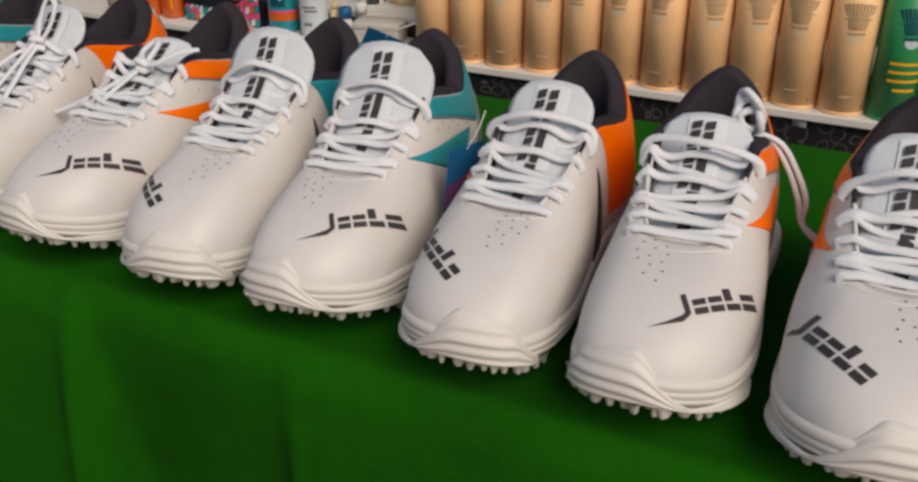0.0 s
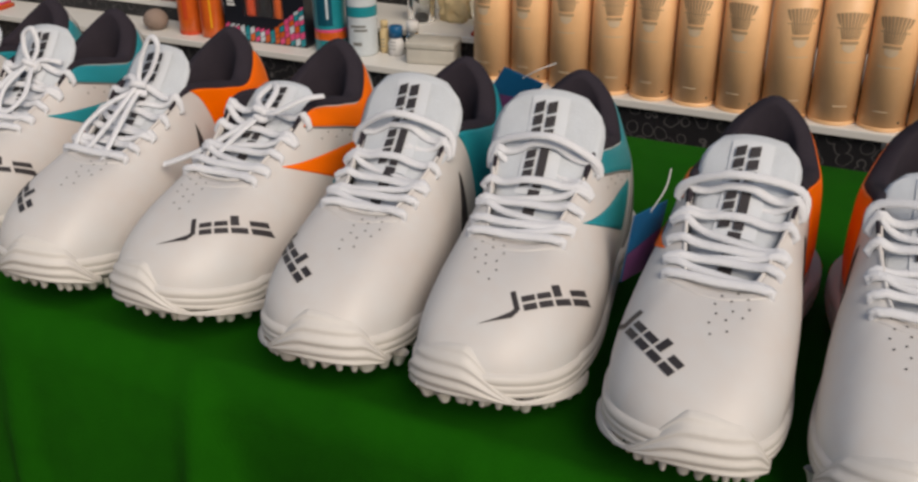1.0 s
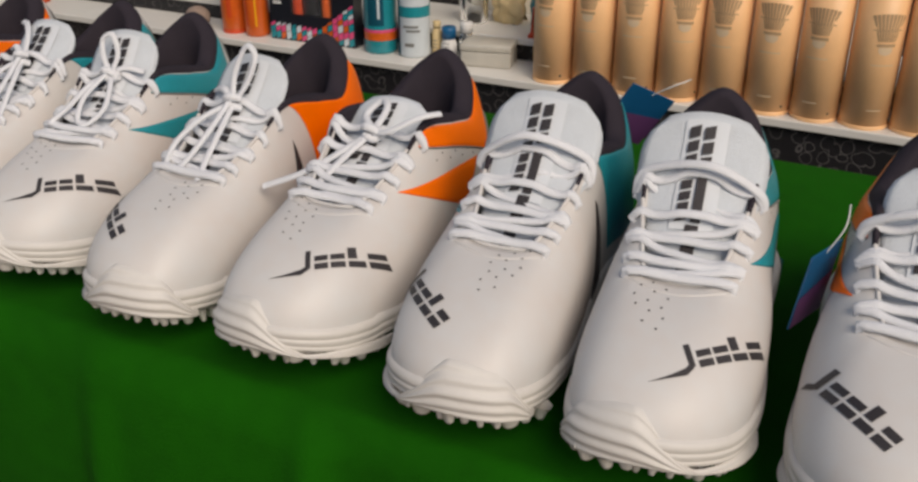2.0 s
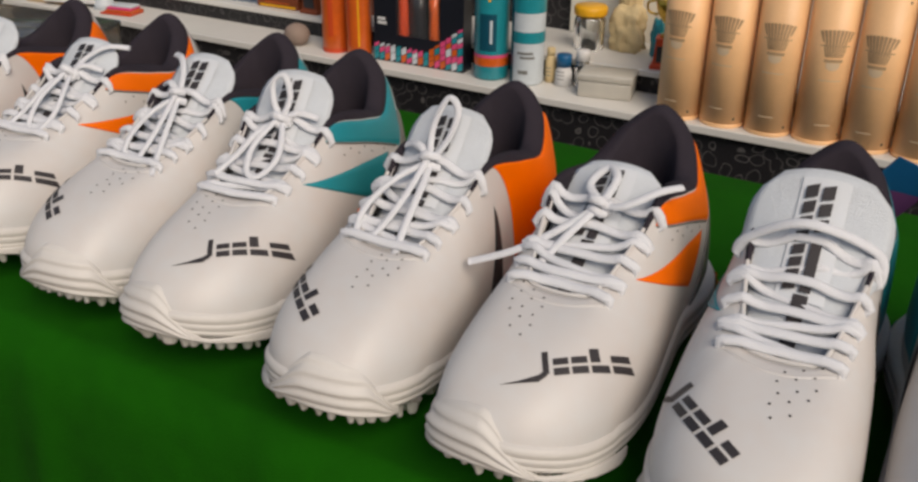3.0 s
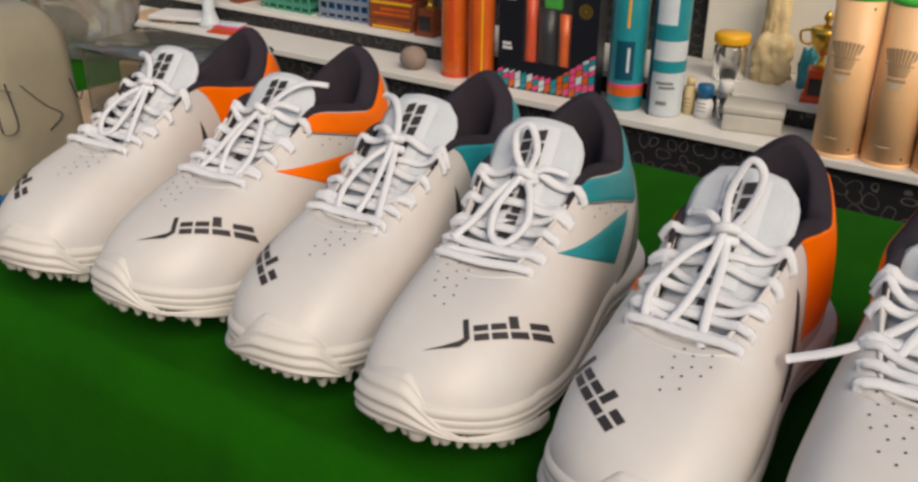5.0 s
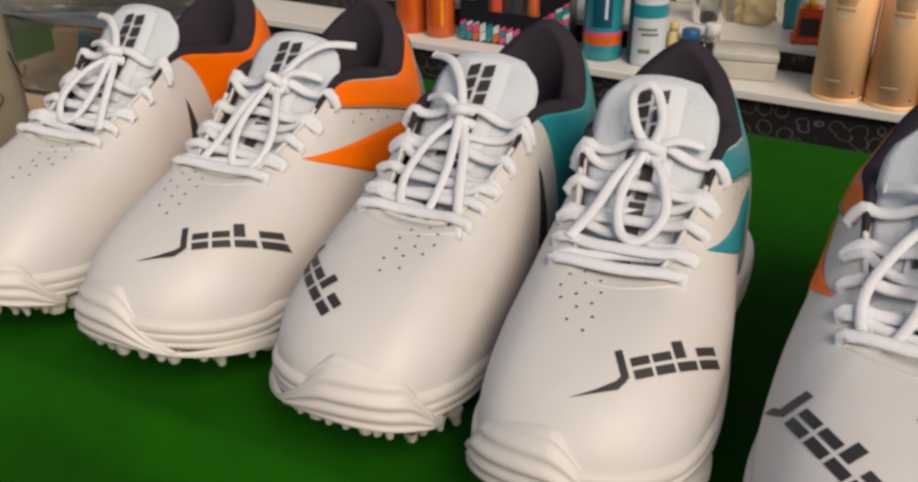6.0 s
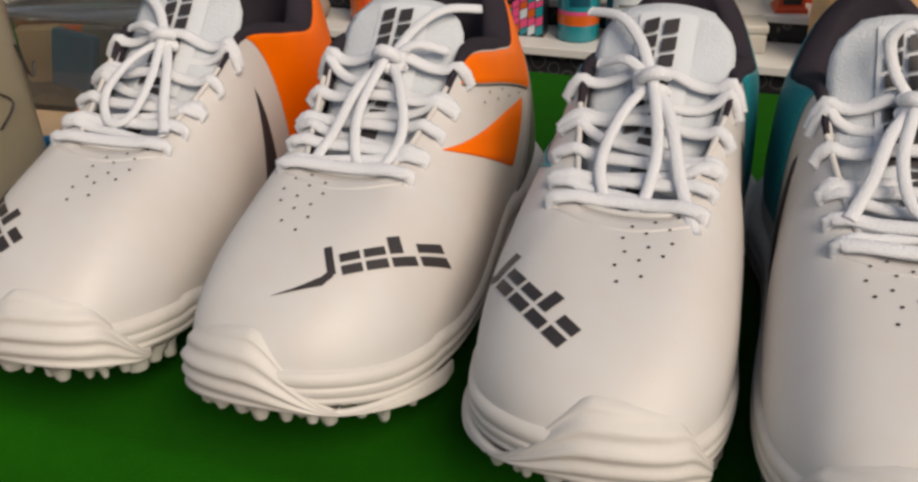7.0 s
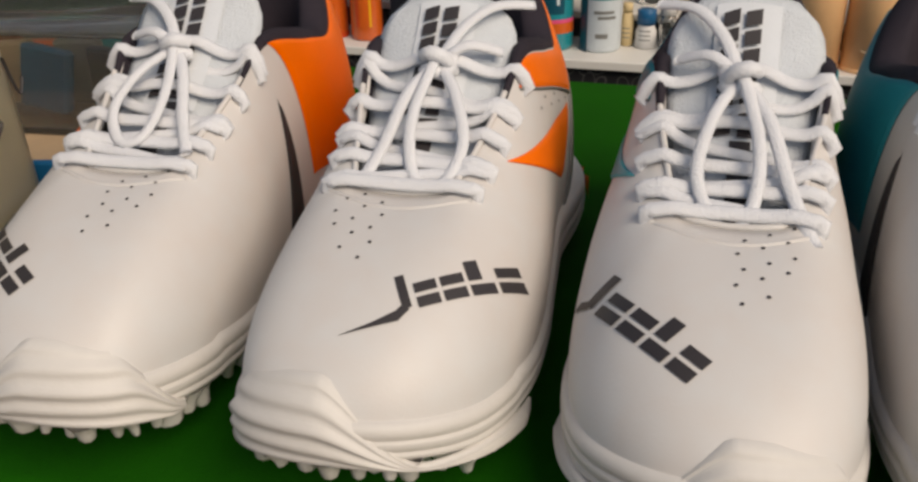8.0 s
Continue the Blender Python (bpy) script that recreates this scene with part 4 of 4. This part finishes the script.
pack(pose(-1.617, 1.56, RISE, 0, 0, 2), (0.098, 0.06, 0.020), BROWN, [(0.1, 0.35, -0.42, 0.45, YELLOW), (0.5, 0.62, -0.3, 0.3, COPPER)], "brown carton with yellow bars on the upper step")
pack(pose(-1.615, 1.56, RISE + 0.0205, 0, 0, 4), (0.10, 0.06, 0.034), BROWN, [(0.2, 0.34, -0.4, 0.4, COPPER), (0.45, 0.6, -0.25, 0.4, COPPER), (0.8, 0.95, -0.45, 0.45, YELLOW)], "brown printed carton stacked on another")
pack(pose(-1.612, 1.565, RISE + 0.055, 0, 0, 0), (0.07, 0.05, 0.028), RED, [(0.3, 0.5, -0.3, 0.3, PALE)], "small red carton on top of a stack")
for k in range(3):
    pack(pose(-1.472 + 0.0185 * k, 1.56, RISE, 0, 0, 0), (0.017, 0.06, 0.15), BROWN, [(0.1 + 0.12 * j, 0.15 + 0.12 * j, -0.25, 0.25, TAN) for j in range(7)], "upright brown carton with tan dots", "upright_carton")
pack(pose(-1.733, 1.585, RISE + 0.0635, 0, 0, 8), (0.11, 0.07, 0.03), BLUE, [(0.2, 0.6, 0.05, 0.35, PINK), (0.6, 0.9, -0.4, 0.0, CYAN)], "blue packet lying on a plastic basket", "packet", "packet")
pack(pose(-2.02, 1.57, RISE, 0, 0, -6), (0.03, 0.08, 0.12), BROWN, [(0.1, 0.9, -0.3, 0.3, COPPER)], "upright brown carton at the shelf end", "upright_carton")
# A plain pale pillar; it carries no lamp.
ob = thing("pale_pillar", "pale upright plastic post on the lower step", "stand", pose(-2.035, 1.47, STEP))
bm = bmesh.new()
lathe(bm, [(0, 0), (0.024, 0), (0.020, 0.01), (0.012, 0.03), (0.014, 0.12), (0.018, 0.2), (0, 0.2)], 16)
part("post", bm, PALE, ob)
ob = thing("folded_cloth", "small folded orange and pink cloth on the step", "cloth", pose(-1.965, 1.452, STEP, 0, 0, 10))
for k, mat in enumerate((RED, COPPER, PINK, PALE)):
    bm = bmesh.new()
    box(bm, (0.075 - 0.008 * k, 0.045 - 0.005 * k, 0.004), (0.004 * (k % 2), 0.003 * k, 0.0022 + 0.0042 * k), 0.0015)
    part("fold", bm, mat, ob)
for k, (x, mat) in enumerate(((-2.17, TAN), (-2.11, PAPER))):
    bm = bmesh.new()
    box(bm, (0.12, 0.07, 0.008), (0, 0, 0.0042), 0.001, 1)
    o2 = new("notepad", mesh_of("notepad", bm, mat, False))
    o2.matrix_basis = pose(x, 1.465, STEP + 0.0088 * k, 0, 0, 8 + 10 * k)
    tagged(o2, "pale notepad lying on the lower step", "notepad")

# things on the table end
setting_board = thing("cardboard_sheet", "plain tan cardboard sheet lying on the table", "cardboard", pose(-1.30, 0.715, 0.0))
bm = bmesh.new()
box(bm, (0.30, 0.21, 0.004), (0, 0, 0.0025), 0.001, 1)
part("sheet", bm, TAN, setting_board, "", False)
ob = thing("display_case", "yellowed clear plastic case on a blue tray", "case", pose(-1.252, 0.4835, 0.001, 0, 0, 13.5))
bm = bmesh.new()
box(bm, (0.196, 0.126, 0.004), (0, 0, 0.002))
part("tray", bm, BLUE, ob, "blue plastic tray", False)
for c, sz in (((0.0975, 0, 0.026), (0.005, 0.130, 0.050)), ((-0.0975, 0, 0.026), (0.005, 0.130, 0.050)), ((0, 0.0625, 0.026), (0.190, 0.005, 0.050)), ((0, -0.0625, 0.026), (0.190, 0.005, 0.050))):
    bm = bmesh.new()
    box(bm, sz, c, 0.0015, 2)
    part("tray_rim", bm, BLUE, ob, "blue plastic rim", False)
bm = bmesh.new()
for shrink, flip in ((0.0, False), (0.0022, True)):
    shell = bmesh.new()
    box(shell, (0.186 - 2 * shrink, 0.116 - 2 * shrink, 0.162 - 2 * shrink), (0, 0, 0.089), 0.034 - shrink, 7)
    for v in shell.verts:
        k = 1 - 0.55 * max(0, v.co.z - 0.05)
        v.co.x, v.co.y = v.co.x * k, v.co.y * k
    if flip:
        bmesh.ops.reverse_faces(shell, faces=shell.faces)
    me = bpy.data.meshes.new("shell")
    shell.to_mesh(me)
    shell.free()
    bm.from_mesh(me)
    bpy.data.meshes.remove(me)
hood = part("hood", bm, HAZE, ob, "yellowed translucent plastic hood")
for pts in ([(-0.02, 0.120), (0.0, 0.100), (0.015, 0.088), (0.0, 0.080)], [(0.03, 0.112), (0.036, 0.094), (0.042, 0.100)], [(-0.034, 0.125), (-0.030, 0.092), (-0.044, 0.090), (-0.046, 0.105)], [(-0.03, 0.118), (-0.045, 0.124)]):
    bm = bmesh.new()
    sweep(bm, [(0.0936 * (1 - 0.55 * max(0.0, z - 0.05)), x, z) for x, z in pts], 0.0016, 0.0006)
    part("marker_stroke", bm, BLACK, hood, "unreadable black marker stroke")
for x, y, wide, mat in ((0.02, 0.01, 0.10, TAN), (-0.03, -0.02, 0.09, COPPER), (0.0, -0.035, 0.13, BLUE)):
    bm = bmesh.new()
    box(bm, (wide, 0.012, 0.010), (x, y, 0.010), 0.002)
    part("stick", bm, mat, ob, "flat stick lying in the tray")


def tray_box():
    ob = thing("storage_box", "smoky clear plastic box packed with colourful packets", "box", pose(-1.293, 0.745, 0.0052, 0, 0, 5))
    bm = bmesh.new()
    w, d, h = 0.17, 0.09, 0.066
    bm.free()
    for nm, c, sz in (("base", (0, 0, 0.002), (w, d, 0.004)), ("wall", (0, -d / 2, h / 2 + 0.002), (w, 0.002, h - 0.005)), ("wall", (0, d / 2, h / 2 + 0.002), (w, 0.002, h - 0.005)), ("wall", (-w / 2, 0, h / 2 + 0.002), (0.002, d - 0.003, h - 0.005)), ("wall", (w / 2, 0, h / 2 + 0.002), (0.002, d - 0.003, h - 0.005))):
        bm = bmesh.new()
        box(bm, sz, c)
        part(nm, bm, SMOKE, ob, "smoky clear plastic side", False)
    bm = bmesh.new()
    box(bm, (w + 0.006, d + 0.006, 0.006), (0, 0, h + 0.003), 0.002, 1)
    part("lid", bm, SMOKE, ob, "smoky clear lid")
    r = random.Random(6)
    for k, mat in enumerate((BROWN, TAN, COPPER, BLUE, GREY, CYAN, NAVY, MINT, TAN)):
        bm = bmesh.new()
        box(bm, (0.036, 0.010, r.uniform(0.034, 0.046)), (0, 0, 0), 0.002, 1)
        o2 = part("packet", bm, mat, ob, "", False)
        o2.matrix_basis = pose(-0.064 + 0.016 * k, r.uniform(-0.03, 0.01), 0.031, r.uniform(-20, 5), r.uniform(-14, 14), r.uniform(-10, 10))


tray_box()
lump("plastic_bag", pose(-1.585, 0.845, 0.001), (0.095, 0.05, 0.080), MURKY, "smoky plastic bag of dark goods on the table", "bag", 11, 0.14)

# swing tags and the knotted cord between the shoes
def swing_tag(m, label, mats):
    ob = thing("swing_tag", label, "tag", m)
    bm = bmesh.new()
    box(bm, (0.032, 0.0008, 0.046), (0, 0, -0.023))
    card = part("card", bm, mats[0], ob, "", False)
    bm = bmesh.new()
    grid(bm, [[(-0.016, -0.0008, -0.0455), (0.016, -0.0008, -0.0455)], [(-0.016, -0.0008, -0.026), (0.016, -0.0008, -0.018)]])
    part("print", bm, mats[1], card, "", False)
    bm = bmesh.new()
    sweep(bm, [(0, 0, -0.003), (0.006, -0.003, 0.012), (0.016, 0.002, 0.02)], 0.0008, 0.0008)
    part("string", bm, PAPER, ob)


PURPLE = material("purple_print", (0.16, 0.05, 0.16), 0.35)
swing_tag(pose(-0.262, 0.53, 0.100, 8, 0, 70), "blue and purple card swing tag beside a shoe", (BLUE, PURPLE))
swing_tag(pose(-0.395, 0.655, 0.128, 25, 25, 30), "blue and purple card swing tag behind a shoe", (BLUE, PURPLE))
ob = thing("knotted_cord", "white knotted cord hanging over a shoe heel", "cord", pose(-0.092, 0.598, 0.122))
bm = bmesh.new()
for k in range(3):
    sweep(bm, [(-0.004 + 0.008 * math.cos(a + k), -0.006 + 0.004 * math.sin(2 * a), 0.012 * math.sin(a + 0.8 * k) - 0.004 + 0.006 * k) for a in (i2 * math.pi / 4 for i2 in range(9))], 0.005, 0.005)
part("knot", bm, LACE, ob)
for shift in (0.0, 0.005):
    bm = bmesh.new()
    sweep(bm, [(0.0, -0.004, -0.006), (0.012 + shift, 0.0, -0.013), (0.024 + shift, 0.0, -0.030), (0.032 + shift, 0.0, -0.048), (0.038, 0.0, -0.066), (0.058, -0.012, -0.071 - shift)], 0.0038, 0.003)
    part("strand", bm, LACE, ob)
